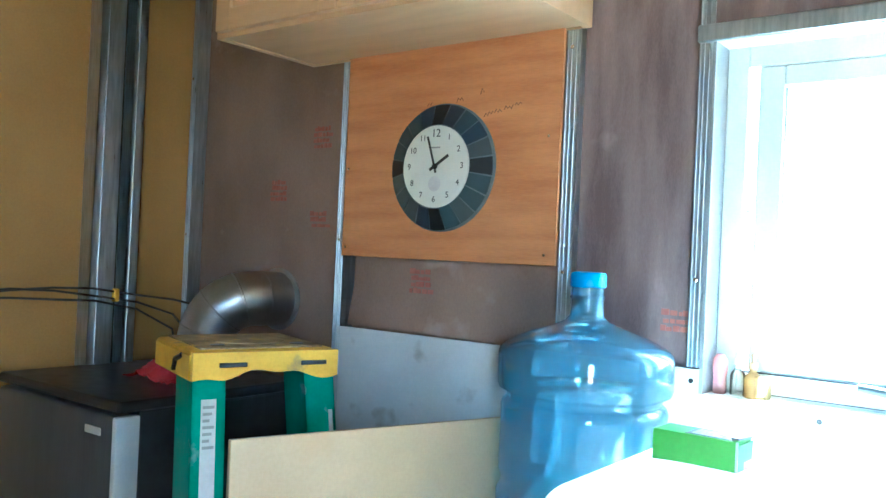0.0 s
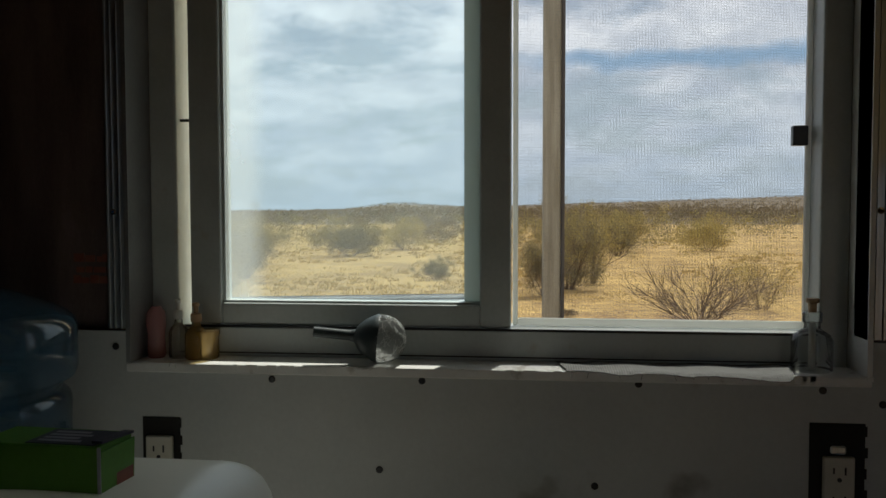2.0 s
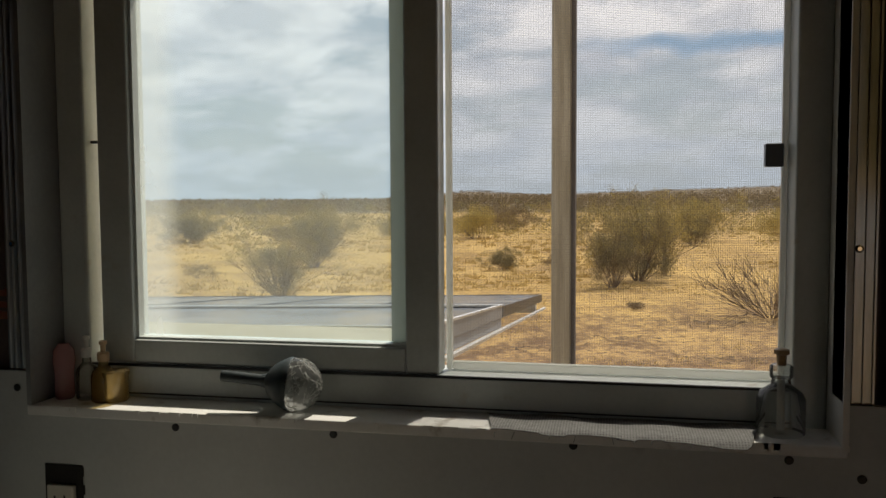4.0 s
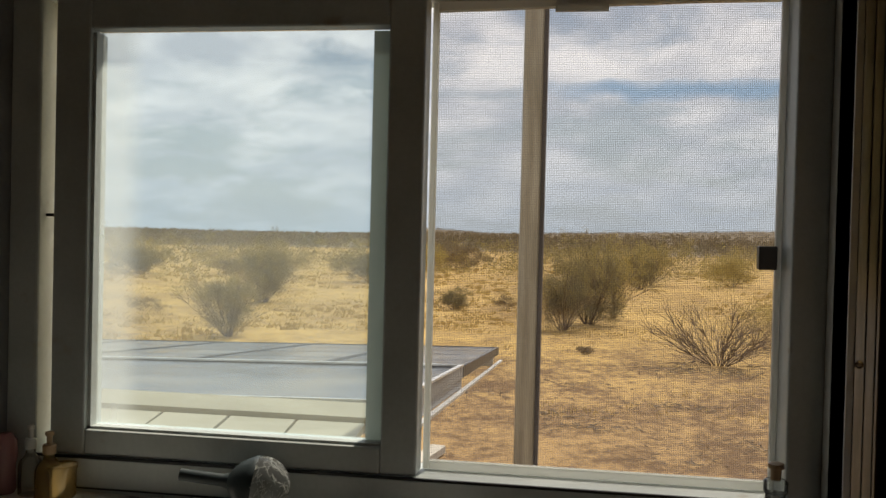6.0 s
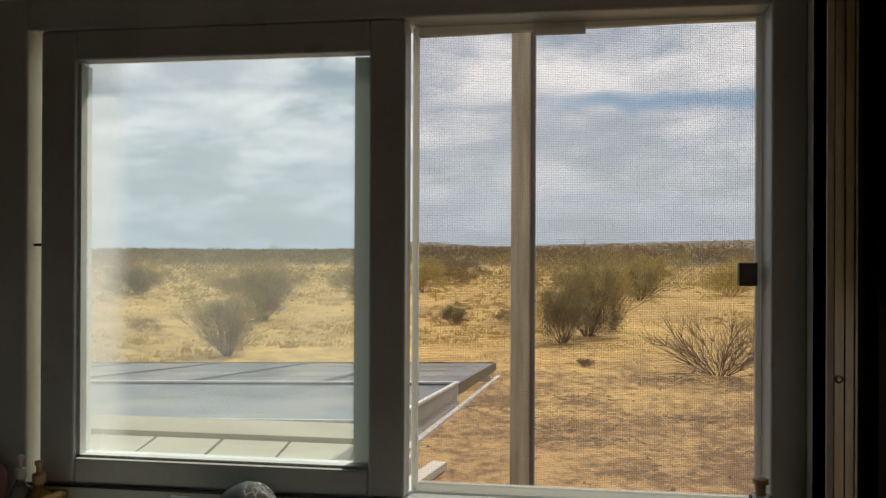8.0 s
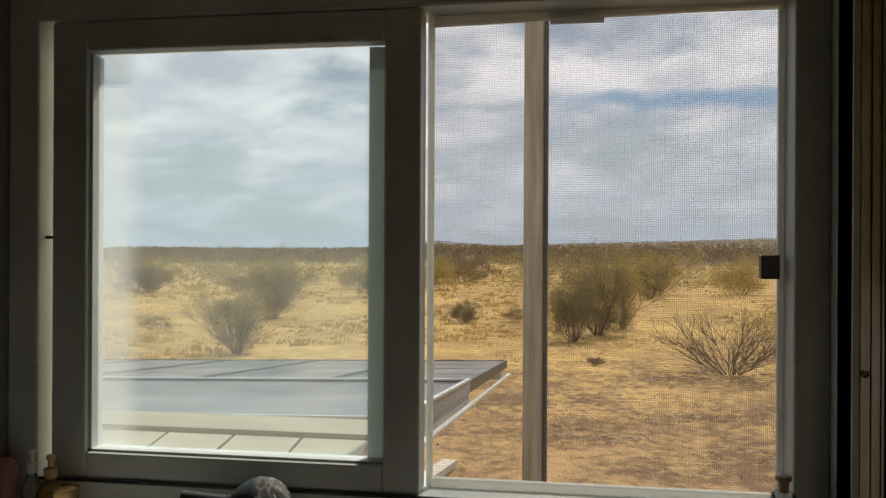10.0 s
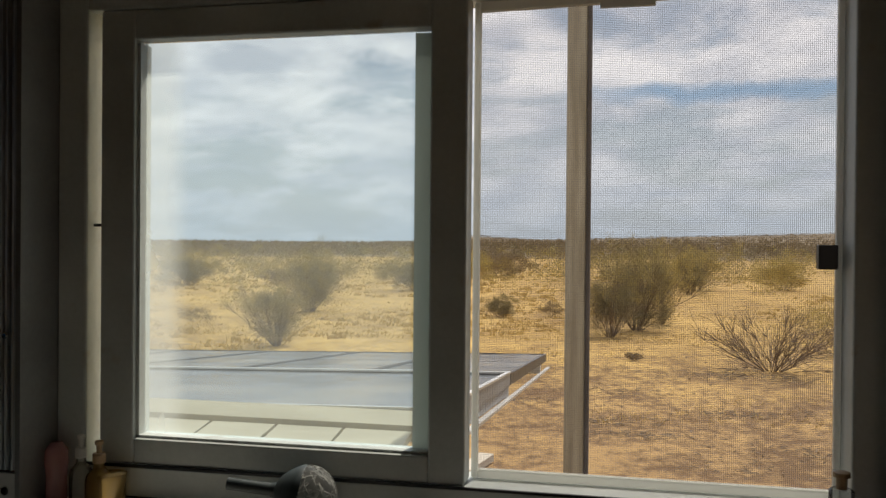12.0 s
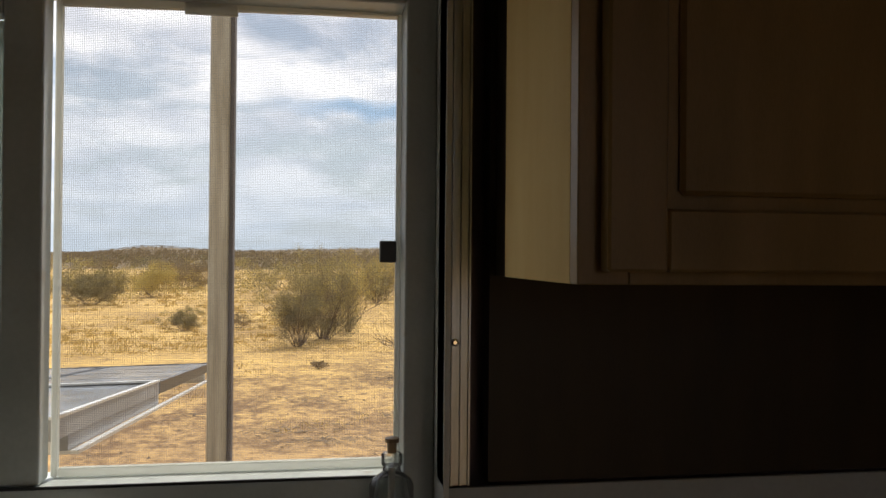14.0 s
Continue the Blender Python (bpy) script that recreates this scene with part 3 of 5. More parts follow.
# window reveal and sill
# left lining takes the grey steel colour to carry the reveal's shade
reveal = thing("window_reveal", bb(OX0 - 0.004, OX0 + 0.002, -0.006, 0.058, OZ0, OZ1), M_STEELSHADE, "white painted window reveal, one side greyed as shade", "window trim", kind="structure")
part("side_lining", bb(OX1 - 0.002, OX1 + 0.004, -0.006, 0.058, OZ0, OZ1), M_SILL, reveal)
part("top_lining", bb(OX0, OX1, -0.006, 0.058, OZ1, OZ1 + 0.012), M_SILL, reveal)
part("top_rail", bb(OX0 - 0.03, OX1 + 0.03, -0.012, 0.0, OZ1 + 0.0, OZ1 + 0.03, 0.002), M_STUD, reveal, "grey steel header strip")
sill = thing("window_sill", bb(OX0 - 0.004, OX1 + 0.004, -0.007, 0.058, OZ0 - 0.012, OZ0, 0.002, 2), M_SILL, "white painted window sill, chipped along its edge", "window sill", kind="structure")
rnd = random.Random(4)
for k in range(26):
    x = rnd.uniform(OX0, OX1)
    part("paint_chip", bb(x, x + rnd.uniform(0.004, 0.018), -0.0085, -0.006, OZ0 - rnd.uniform(0.003, 0.007), OZ0 + 0.0006), M_SILL, sill)

# slider window
win = empty("window_1", (0.16, 0.09, OZ0), "white vinyl slider window with dusty glass and an insect screen", "window", kind="structure")
fr = bmesh.new()
for a in ((OX0 + 0.002, -0.251, 0.056, 0.106, OZ0 - 0.011, OZ1 + 0.011), (0.575, OX1 - 0.002, 0.056, 0.125, OZ0 - 0.011, OZ1 + 0.011),
          (-0.251, 0.575, 0.056, 0.125, 1.764, OZ1 + 0.011), (-0.251, 0.575, 0.056, 0.125, OZ0 - 0.011, 1.240)):
    box(fr, *a, bevel=0.003, seg=2)
wf = part("window_frame", fr, M_VINYL, win)
part("frame_groove", bb(-0.25, 0.574, 0.054, 0.057, 1.2385, 1.2415), M_BLACK, wf)
part("frame_groove", bb(-0.25, 0.574, 0.054, 0.057, 1.204, 1.2055), M_BLACK, wf)
part("outer_jamb", bb(-0.262, -0.222, 0.108, 0.110, 1.240, 1.764), M_GLOWVINYL, win, "sunlit cream vinyl strip")
latch = bmesh.new()
box(latch, -0.256, -0.232, 0.070, 0.076, 1.5145, 1.518, 0.001)
part("latch", latch, M_BLACK, win, "small dark latch bar")
sash = bmesh.new()
for a in ((-0.234, -0.191, 0.058, 0.088, 1.2415, 1.763), (0.156, 0.196, 0.058, 0.092, 1.2415, 1.763),
          (-0.191, 0.156, 0.058, 0.088, 1.2415, 1.271), (-0.191, 0.156, 0.058, 0.080, 1.729, 1.763)):
    box(sash, *a, bevel=0.0025, seg=2)
sa = part("sash", sash, M_VINYL, win)
bead = bmesh.new()
for a in ((-0.191, -0.187, 0.064, 0.086, 1.271, 1.726), (-0.191, 0.156, 0.064, 0.086, 1.271, 1.274)):
    box(bead, *a)
part("glazing_bead", bead, M_VINYL, sa)
part("interlock", bb(0.134, 0.156, 0.080, 0.084, 1.271, 1.728), M_DIMVINYL, sa)
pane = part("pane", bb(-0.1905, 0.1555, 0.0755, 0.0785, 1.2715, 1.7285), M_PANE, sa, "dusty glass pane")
pane.visible_shadow = False

# insect screen: frame and woven wires
scr = bmesh.new()
for a in ((0.197, 0.204, 0.094, 0.104, 1.241, 1.763), (0.569, 0.5745, 0.094, 0.104, 1.241, 1.763), (0.204, 0.569, 0.094, 0.104, 1.241, 1.2505)):
    box(scr, *a, bevel=0.0015)
bar = box(bmesh.new(), 0.204, 0.569, 0.094, 0.104, 1.753, 1.763)
for v in bar.verts:                                     # the top bar sits crooked
    if v.co.z < 1.76 and v.co.x > 0.4:
        v.co.z += 0.008
sc = part("screen_frame", scr, M_SCREENVINYL, win, "white screen frame")
part("top_bar", bar, M_SCREENVINYL, sc)
part("frame_tab", bb(0.332, 0.389, 0.090, 0.094, 1.7495, 1.762), M_SCREENVINYL, sc, "small frame tab")
part("pull_tab", bb(0.5505, 0.569, 0.088, 0.099, 1.4755, 1.5005, 0.001), M_BLACK, sc, "black pull tab")
verts, faces = [], []


def wire(p, q, w, axis):
    b = len(verts)
    for e in (p, q):
        for s in ((-w, -w), (w, -w), (w, w), (-w, w)):
            verts.append((e[0] + s[0], e[1] + s[1], e[2]) if axis == "z" else (e[0], e[1] + s[1], e[2] + s[0]))
    faces.extend((b + k, b + (k + 1) % 4, b + 4 + (k + 1) % 4, b + 4 + k) for k in range(4))


PITCH, WIRE = 0.0019, 0.000132
for k in range(int(0.365 / PITCH)):
    wire((0.2045 + k * PITCH, 0.0988, 1.2505), (0.2045 + k * PITCH, 0.0988, 1.756), WIRE, "z")
for k in range(int(0.510 / PITCH)):
    wire((0.204, 0.0991, 1.251 + k * PITCH), (0.569, 0.0991, 1.251 + k * PITCH), WIRE, "x")
me = bpy.data.meshes.new("screen_wires")
me.from_pydata([Vector(v) - PLACE[win] for v in verts], [], faces)
me.materials.append(M_WIRE)
mesh_ob = new("screen_wires", me)
mesh_ob.parent = sc
tagged(mesh_ob, "dark woven insect screen", kind="stuff")

# other walls, floor, ceiling
lw = thing("wall_west", bb(XL - 0.12, XL, YB, 0.04, -0.1, ZC), M_OCHRE, "ochre insulation board wall between steel studs", "wall", kind="structure")
for y0, y1, d in ((-0.305, -0.240, 0.05), (-0.212, -0.178, 0.05), (-0.95, -0.91, 0.05)):
    st = bmesh.new()
    box(st, XL, XL + d, y0, y0 + 0.004, 0, ZC)
    box(st, XL, XL + d, y1 - 0.004, y1, 0, ZC)
    box(st, XL + d - 0.002, XL + d, y0, y1, 0, ZC)
    box(st, XL + d, XL + d + 0.003, y0 + 0.3 * (y1 - y0), y0 + 0.4 * (y1 - y0), 0, ZC)
    part("steel_stud", st, M_STUD, lw, "galvanised steel stud")
# dark strip that paints the shade in the gap between the studs
part("gap_shade", bb(XL, XL + 0.012, -0.240, -0.212, 0, ZC), M_RUBBER, lw)
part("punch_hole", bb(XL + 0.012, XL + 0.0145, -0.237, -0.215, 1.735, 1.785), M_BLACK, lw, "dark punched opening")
for k in range(9):
    part("print_mark", bb(XL, XL + 0.0006, -0.62 + 0.002 * (k % 3), -0.60, 1.36 + 0.042 * k, 1.385 + 0.042 * k), M_INK, lw)
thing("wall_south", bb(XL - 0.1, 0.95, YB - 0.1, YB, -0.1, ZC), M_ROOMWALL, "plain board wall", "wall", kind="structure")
# unseen opening left in the south wall, added to let in fill light
thing("wall_south_2", bb(1.36, XR + 0.1, YB - 0.1, YB, -0.1, ZC), M_ROOMWALL, "plain board wall beside an added fill-light opening", "wall", kind="structure")
thing("wall_south_3", bb(0.95, 1.36, YB - 0.1, YB, 2.06, ZC), M_ROOMWALL, "plain board over an added fill-light opening", "wall", kind="structure")
thing("wall_east", bb(XR, XR + 0.1, YB, 0.04, -0.1, ZC), M_ROOMWALL, "plain board wall", "wall", kind="structure")
thing("floor", bb(XL - 0.12, XR + 0.1, YB - 0.1, 0.10, -0.14, 0.0), M_FLOOR, "worn plywood floor", "floor", kind="structure")
thing("ceiling", bb(XL - 0.12, XR + 0.1, YB - 0.1, 0.10, ZC, ZC + 0.1), M_CEIL, "plain board ceiling", "ceiling", kind="structure")

# orange plywood with the clock
ply = thing("plywood_panel", bb(-1.141, -0.579, -0.012, -0.004, 1.404, 1.90, 0.001), M_PLY, "orange plywood panel screwed to the studs", "wall panel", kind="structure")
for dx, dz in ((0.012, 0.02), (0.012, 0.2), (0.537, 0.02), (0.537, 0.25)):
    part("screw", lathe(bmesh.new(), (-1.141 + dx, -0.012, 1.404 + dz), [(0.003, 0), (0.003, 0.001), (0.001, 0.0015)], 8, (0, -1, 0)), M_CHROME, ply)
pr = random.Random(5)
for x, z, n, s, r in ((-0.905, 1.735, 4, 0.003, 0.0007), (-0.828, 1.739, 5, 0.005, 0.0008), (-0.768, 1.752, 3, 0.007, 0.0010),
                      (-0.757, 1.704, 6, 0.006, 0.0010), (-0.732, 1.709, 5, 0.005, 0.0010), (-0.709, 1.714, 6, 0.006, 0.0010), (-0.684, 1.720, 5, 0.003, 0.0009)):
    pts = [(x + 0.0042 * k, -0.0122, z + 0.0008 * k + (s if k % 2 else -s) * pr.uniform(0.3, 1.0)) for k in range(n)]
    part("pencil_mark", tube(bmesh.new(), pts, r, 4), M_INK, ply, "dark handwritten scribble")
for x, z, n, yy in ((-1.30, 1.665, 4, 0.0385), (-1.45, 1.535, 4, 0.0385), (-1.30, 1.47, 3, 0.0385), (-0.95, 1.33, 4, 0.0105), (-0.372, 1.30, 3, 0.0105)):
    sr = random.Random(int(z * 1000))
    for r in range(n):
        u = x + sr.uniform(-0.004, 0.004)
        while u < x + 0.052:
            w = sr.uniform(0.006, 0.016)
            part("stamp", bb(u, u + w, yy, yy + 0.0016, z + 0.014 * r, z + 0.014 * r + sr.uniform(0.007, 0.012)), M_RED, wall)
            u += w + sr.uniform(0.001, 0.004)


def wall_clock(cx, cz, y, r, rf):
    ob = empty("wall_clock", (cx, y, cz - r), "round wall clock with a dark slate tile rim and cream dial", "clock")
    rim = part("rim", lathe(bmesh.new(), (cx, y, cz), [(r, 0), (r, 0.004), (r - 0.003, 0.0065), (rf, 0.024), (rf, 0.022), (0.01, 0.022)], 64, (0, -1, 0)), M_GROUT, ob, "grouted rim", True)
    n = 20
    tr = random.Random(7)
    for k in range(n):
        a0, a1 = 2 * math.pi * (k + 0.04 - 0.5) / n, 2 * math.pi * (k + 0.96 - 0.5) / n
        bm = bmesh.new()
        pts = []
        for s in range(5):
            a = a0 + (a1 - a0) * s / 4
            pts.append((r - 0.003, a))
        for s in range(5):
            a = a1 - (a1 - a0) * s / 4
            pts.append((rf + 0.003, a))
        front = [bm.verts.new((cx + q * math.sin(a), y - (0.0085 if q > 0.11 else 0.0255) - 0.0006 * (k % 2), cz + q * math.cos(a))) for q, a in pts]
        back = [bm.verts.new((v.co.x, v.co.y + 0.005, v.co.z)) for v in front]
        bm.faces.new(front)
        for i in range(len(front)):
            j = (i + 1) % len(front)
            bm.faces.new((front[i], front[j], back[j], back[i]))
        part("tile", bm, M_SLATE[3] if k % 5 == 0 else M_SLATE[tr.randrange(3)], rim)
    dial = part("dial", lathe(bmesh.new(), (cx, y - 0.022, cz), [(rf + 0.001, 0), (rf + 0.001, 0.004), (rf - 0.002, 0.0045)], 48, (0, -1, 0)), M_CLOCKFACE, ob, "cream dial")
    for h in range(1, 13):
        a = math.pi / 6 * h
        t = bpy.data.curves.new("numeral", "FONT")
        t.body, t.size, t.extrude, t.align_x, t.align_y = str(h), 0.024 if h == 12 else 0.018, 0.0002, "CENTER", "CENTER"
        t.materials.append(M_BLACK)
        o = new("numeral", t)
        o.parent = dial
        o.matrix_basis = Matrix.Translation(Vector((cx + 0.81 * rf * math.sin(a), y - 0.0272, cz + 0.81 * rf * math.cos(a))) - PLACE[ob]) @ Euler((radians(90), 0, 0)).to_matrix().to_4x4()
    part("maker_mark", bb(cx - 0.012, cx + 0.012, y - 0.0274, y - 0.0262, cz + 0.038, cz + 0.041), M_GREYCAP, dial)
    part("small_dial", lathe(bmesh.new(), (cx, y - 0.0264, cz - 0.036), [(0.016, 0), (0.016, 0.0004), (0.0145, 0.0006)], 24, (0, -1, 0)), M_PAPER, dial)
    for nm, ang, ln, w in (("minute_hand", radians(-18), 0.066, 0.0022), ("hour_hand", radians(58), 0.042, 0.003)):
        q = Matrix.Translation((cx, y - 0.0295, cz)) @ Matrix.Rotation(ang, 4, "Y")
        part(nm, box(bmesh.new(), -w, w, -0.0006, 0.0006, -0.014, ln, m=q), M_BLACK, ob)
    part("hub", lathe(bmesh.new(), (cx, y - 0.0263, cz), [(0.006, 0), (0.006, 0.004), (0.003, 0.005)], 16, (0, -1, 0)), M_BLACK, ob)
    return ob


wall_clock(-0.857, 1.599, -0.0125, 0.135, 0.085)


# ---- fixed cabinets ----
def wall_cabinet(name, x0, x1, y0, z0, z1, mat_side, mat_front, label, back=0.0):
    """Hangs on the window wall; front at y0."""
    ob = empty(name, ((x0 + x1) / 2, y0 / 2, z0), label, "cabinet")
    for nm, a in (("side_panel", (x0, x0 + 0.016, y0 + 0.018, -back, z0, z1)), ("side_panel", (x1 - 0.016, x1, y0 + 0.018, 0.0, z0, z1)),
                  ("bottom_panel", (x0 + 0.016, x1 - 0.016, y0 + 0.018, -0.008, z0 + 0.003, z0 + 0.016)), ("top_panel", (x0 + 0.016, x1 - 0.016, y0 + 0.018, -0.008, z1 - 0.016, z1)),
                  ("back_panel", (x0 + 0.016, x1 - 0.016, -0.008, 0.0, z0, z1))):
        part(nm, bb(*a, bevel=0.0006), mat_side, ob)
    if back:
        # dark strip added between the side panel's back edge and the wall
        part("dark_back_strip", bb(x0 + 0.003, x0 + 0.016, -back + 0.001, 0.0, z0, z1), M_PANELDARK, ob, "dark strip filling the side's back edge")
    ff = bmesh.new()
    for a in ((x0, x0 + 0.04, z0, z1), (x1 - 0.04, x1, z0, z1), (x0 + 0.04, x1 - 0.04, z0, z0 + 0.04), (x0 + 0.04, x1 - 0.04, z1 - 0.04, z1)):
        box(ff, a[0], a[1], y0, y0 + 0.018, a[2], a[3], 0.001)
    part("face_frame", ff, mat_front, ob)
    n = max(1, round((x1 - x0) / 0.42))
    w = (x1 - x0 - 0.03) / n
    for k in range(n):
        a, b = x0 + 0.015 + k * w + 0.002, x0 + 0.015 + (k + 1) * w - 0.002
        c, e = z0 + 0.010, z1 - 0.02
        door = part("door", bb(a + 0.044, b - 0.044, y0 - 0.012, y0 - 0.004, c + 0.044, e - 0.044), mat_front, ob)
        for nm, q in (("stile", (a, a + 0.046, c, e)), ("stile", (b - 0.046, b, c, e)), ("rail", (a + 0.046, b - 0.046, c, c + 0.046)), ("rail", (a + 0.046, b - 0.046, e - 0.046, e))):
            part(nm, bb(q[0], q[1], y0 - 0.019, y0 - 0.001, q[2], q[3], 0.002), mat_front, door)
        part("raised_panel", bb(a + 0.056, b - 0.056, y0 - 0.017, y0 - 0.011, c + 0.056, e - 0.056, 0.004), mat_front, door)
    return ob


wall_cabinet("wall_cabinet", -1.275, -0.528, -0.285, 1.856, 2.30, M_CABWOOD, M_CABWOOD, "pale maple wall cabinet above the clock")
wall_cabinet("wall_cabinet", 0.663, 1.50, -0.272, 1.463, 2.22, M_LITSIDE, M_CABDARK, "brown wall cabinet with raised-panel doors, pale side lightened as window-lit", 0.05)

counter = empty("base_cabinet", (0.5, -0.3, 0), "dark base cabinet run under the window", "cabinet")
part("body", bb(-0.60, 1.7, -0.58, -0.006, 0.1, 0.87), M_CABDARK, counter)
part("plinth", bb(-0.58, 1.68, -0.52, -0.02, 0.0, 0.1), M_BLACK, counter)
for k in range(5):
    part("door", bb(-0.58 + k * 0.455, -0.14 + k * 0.455, -0.60, -0.581, 0.14, 0.84, 0.003), M_CABDARK, counter)
thing("worktop", bb(-0.62, 1.72, -0.62, -0.005, 0.87, 0.91, 0.004, 2), M_COUNTER, "dark laminate worktop below the window", "worktop")


def outlet(x0, x1, z1, cut, tab):
    ob = empty("electrical_outlet", ((x0 + x1) / 2, -0.004, cut[2]), "uncovered ivory duplex outlet in a dark cutout", "outlet", "outlets in the white sheet")
    part("cutout", bb(cut[0], cut[1], -0.0045, -0.0032, cut[2], cut[3]), M_DARKHOLE, ob, "dark ragged cutout")
    for k in range(5):
        z = cut[2] + (cut[3] - cut[2]) * (k + 0.4) / 5
        part("ragged_edge", bb(cut[1] - 0.002, cut[1] + 0.002 + 0.001 * (k % 2), -0.0052, -0.0044, z, z + 0.012), M_DARKHOLE, ob)
    face = part("face", bb(x0, x1, -0.0125, -0.0045, z1 - 0.068, z1, 0.002, 2), M_OUTLET, ob, "ivory outlet face")
    cx = (x0 + x1) / 2
    for cz in (z1 - 0.016, z1 - 0.050):
        for dx, h in ((-0.0065, 0.0035), (0.0065, 0.0045)):
            part("slot", bb(cx + dx - 0.001, cx + dx + 0.001, -0.0132, -0.0122, cz - h, cz + h), M_BLACK, face)
        part("ground_slot", lathe(bmesh.new(), (cx, -0.0124, cz - 0.0105), [(0.0027, 0), (0.0027, 0.0008), (0.001, 0.001)], 10, (0, -1, 0)), M_BLACK, face)
    if tab:
        part("strap", bb(cx - 0.009, cx + 0.009, -0.008, -0.0046, z1 + 0.002, z1 + 0.012, 0.002), M_STUD, ob, "steel mounting strap")


outlet(-0.267, -0.232, 1.107, (-0.274, -0.224, 1.02, 1.130), False)
outlet(0.562, 0.597, 1.107, (0.548, 0.610, 1.02, 1.145), True)


# ---- loose things in the room ----
def water_jug(cx, cy, z0):
    ob = empty("water_jug", (cx, cy, z0), "translucent blue five-gallon water jug with a blue cap", "water jug")
    R = 0.1405
    prof = [(0.03, 0.012), (0.11, 0.004), (R - 0.012, 0.0), (R - 0.005, 0.012), (R - 0.004, 0.05), (R - 0.010, 0.06), (R - 0.010, 0.07), (R - 0.005, 0.08),
            (R - 0.005, 0.13), (R - 0.011, 0.142), (R - 0.012, 0.152), (R - 0.006, 0.165), (R - 0.006, 0.20), (R - 0.007, 0.24), (R - 0.006, 0.268), (R - 0.008, 0.276), (R - 0.016, 0.283), (R - 0.015, 0.291),
            (R - 0.002, 0.298), (R + 0.001, 0.306), (R + 0.001, 0.354), (R - 0.002, 0.362), (R - 0.010, 0.370), (0.112, 0.380), (0.080, 0.392), (0.050, 0.4025), (0.035, 0.4095), (0.0275, 0.418), (0.026, 0.43), (0.026, 0.468)]
    inner = [(max(0.004, r - 0.0028), h + (0.004 if i < 3 else 0)) for i, (r, h) in enumerate(prof)]
    ribs = lambda a, h: (0.007 * math.sin(a * 9) if 0.02 < h < 0.15 else 0.0)
    bm = bmesh.new()
    lathe(bm, (cx, cy, z0), prof, 72, ripple=ribs)
    lathe(bm, (cx, cy, z0), inner[::-1], 72, ripple=ribs)
    part("bottle", bm, M_JUG, ob, "blue ribbed plastic bottle", True)
    part("cap", lathe(bmesh.new(), (cx, cy, z0 + 0.464), [(0.0275, 0), (0.0295, 0.002), (0.0295, 0.02), (0.027, 0.024), (0.02, 0.0255)], 32), M_CAPBLUE, ob, "blue snap cap", True)
    grip = [(cx + (R - 0.010 + 0.004 * math.sin(math.pi * k / 8)) * math.cos(radians(-22)), cy + (R - 0.010 + 0.004 * math.sin(math.pi * k / 8)) * math.sin(radians(-22)), z0 + 0.185 + 0.085 * k / 8) for k in range(9)]
    part("grip", tube(bmesh.new(), grip, [0.004, 0.008, 0.010, 0.011, 0.011, 0.011, 0.010, 0.008, 0.004], 12), M_JUG, ob, "moulded blue grip", True)
    part("neck_ring", lathe(bmesh.new(), (cx, cy, z0 + 0.445), [(0.0275, 0), (0.029, 0.003), (0.0275, 0.006)], 32), M_JUG, ob, "", True)


water_jug(-0.423, -0.175, 0.91)


def soft_box(x0, x1, y0, y1, z0, z1, r, seg=8, dome=0.0, n=28):
    """A moulded, round-cornered body with a gently domed top."""
    bm = bmesh.new()
    box(bm, x0, x1, y0, y1, z0, z1)
    bmesh.ops.subdivide_edges(bm, edges=bm.edges[:], cuts=n, use_grid_fill=True)
    cx, cy = (x0 + x1) / 2, (y0 + y1) / 2
    for v in bm.verts:
        c = Vector((min(max(v.co.x, x0 + r), x1 - r), min(max(v.co.y, y0 + r), y1 - r), min(max(v.co.z, z0 + 0.02), z1 - r)))
        d = v.co - c
        if d.length > 1e-6 and (abs(d.x) > 1e-6) + (abs(d.y) > 1e-6) + (abs(d.z) > 1e-6) > 1:
            k = max(abs(d.x), abs(d.y), abs(d.z))
            v.co = c + d.normalized() * k
        if v.co.z > z1 - 0.1:
            u = max(abs(v.co.x - cx) / (x1 - x0), abs(v.co.y - cy) / (y1 - y0)) * 2
            v.co.z -= dome * u * u * (v.co.z - z1 + 0.1) / 0.1
    return bm


cont = empty("water_container", (-0.145, -0.45, 0.91), "white moulded plastic water container on the worktop", "container")
cb = soft_box(-0.263, 0.002, -0.620, -0.275, 0.91, 1.180, 0.045, dome=0.009)
for v in cb.verts:                                     # hand recess in the front face
    d = math.hypot((v.co.x + 0.12) / 0.10, (v.co.z - 1.05) / 0.075)
    if v.co.y < -0.56 and d < 1:
        v.co.y += 0.03 * (1 - d * d)
part("body", cb, M_HDPE, cont, "white plastic body", True)
part("cap", lathe(bmesh.new(), (-0.155, -0.594, 1.139), [(0.015, 0), (0.016, 0.004), (0.016, 0.016), (0.013, 0.020)], 24, (0, -0.75, 0.66)), M_GREYCAP, cont, "grey vent cap", True)

carton = empty("small_carton", (-0.15, -0.40, 1.178), "small bright green cardboard carton with dark printing", "carton")
q = Matrix.Translation((-0.150, -0.395, 1.176)) @ Matrix.Rotation(radians(-3), 4, "Z")
part("box", box(bmesh.new(), -0.052, 0.052, -0.024, 0.024, 0, 0.039, 0.0008, m=q), M_BOXGREEN, carton)
part("top_print", box(bmesh.new(), -0.012, 0.046, -0.020, 0.020, 0.039, 0.0395, m=q), M_BOXDARK, carton, "dark printed panel")
for k in range(4):
    part("print_bar", box(bmesh.new(), -0.006, 0.030 - 0.006 * (k % 2), -0.014 + 0.008 * k, -0.010 + 0.008 * k, 0.0395, 0.0398, m=q), M_BOXPALE, carton)
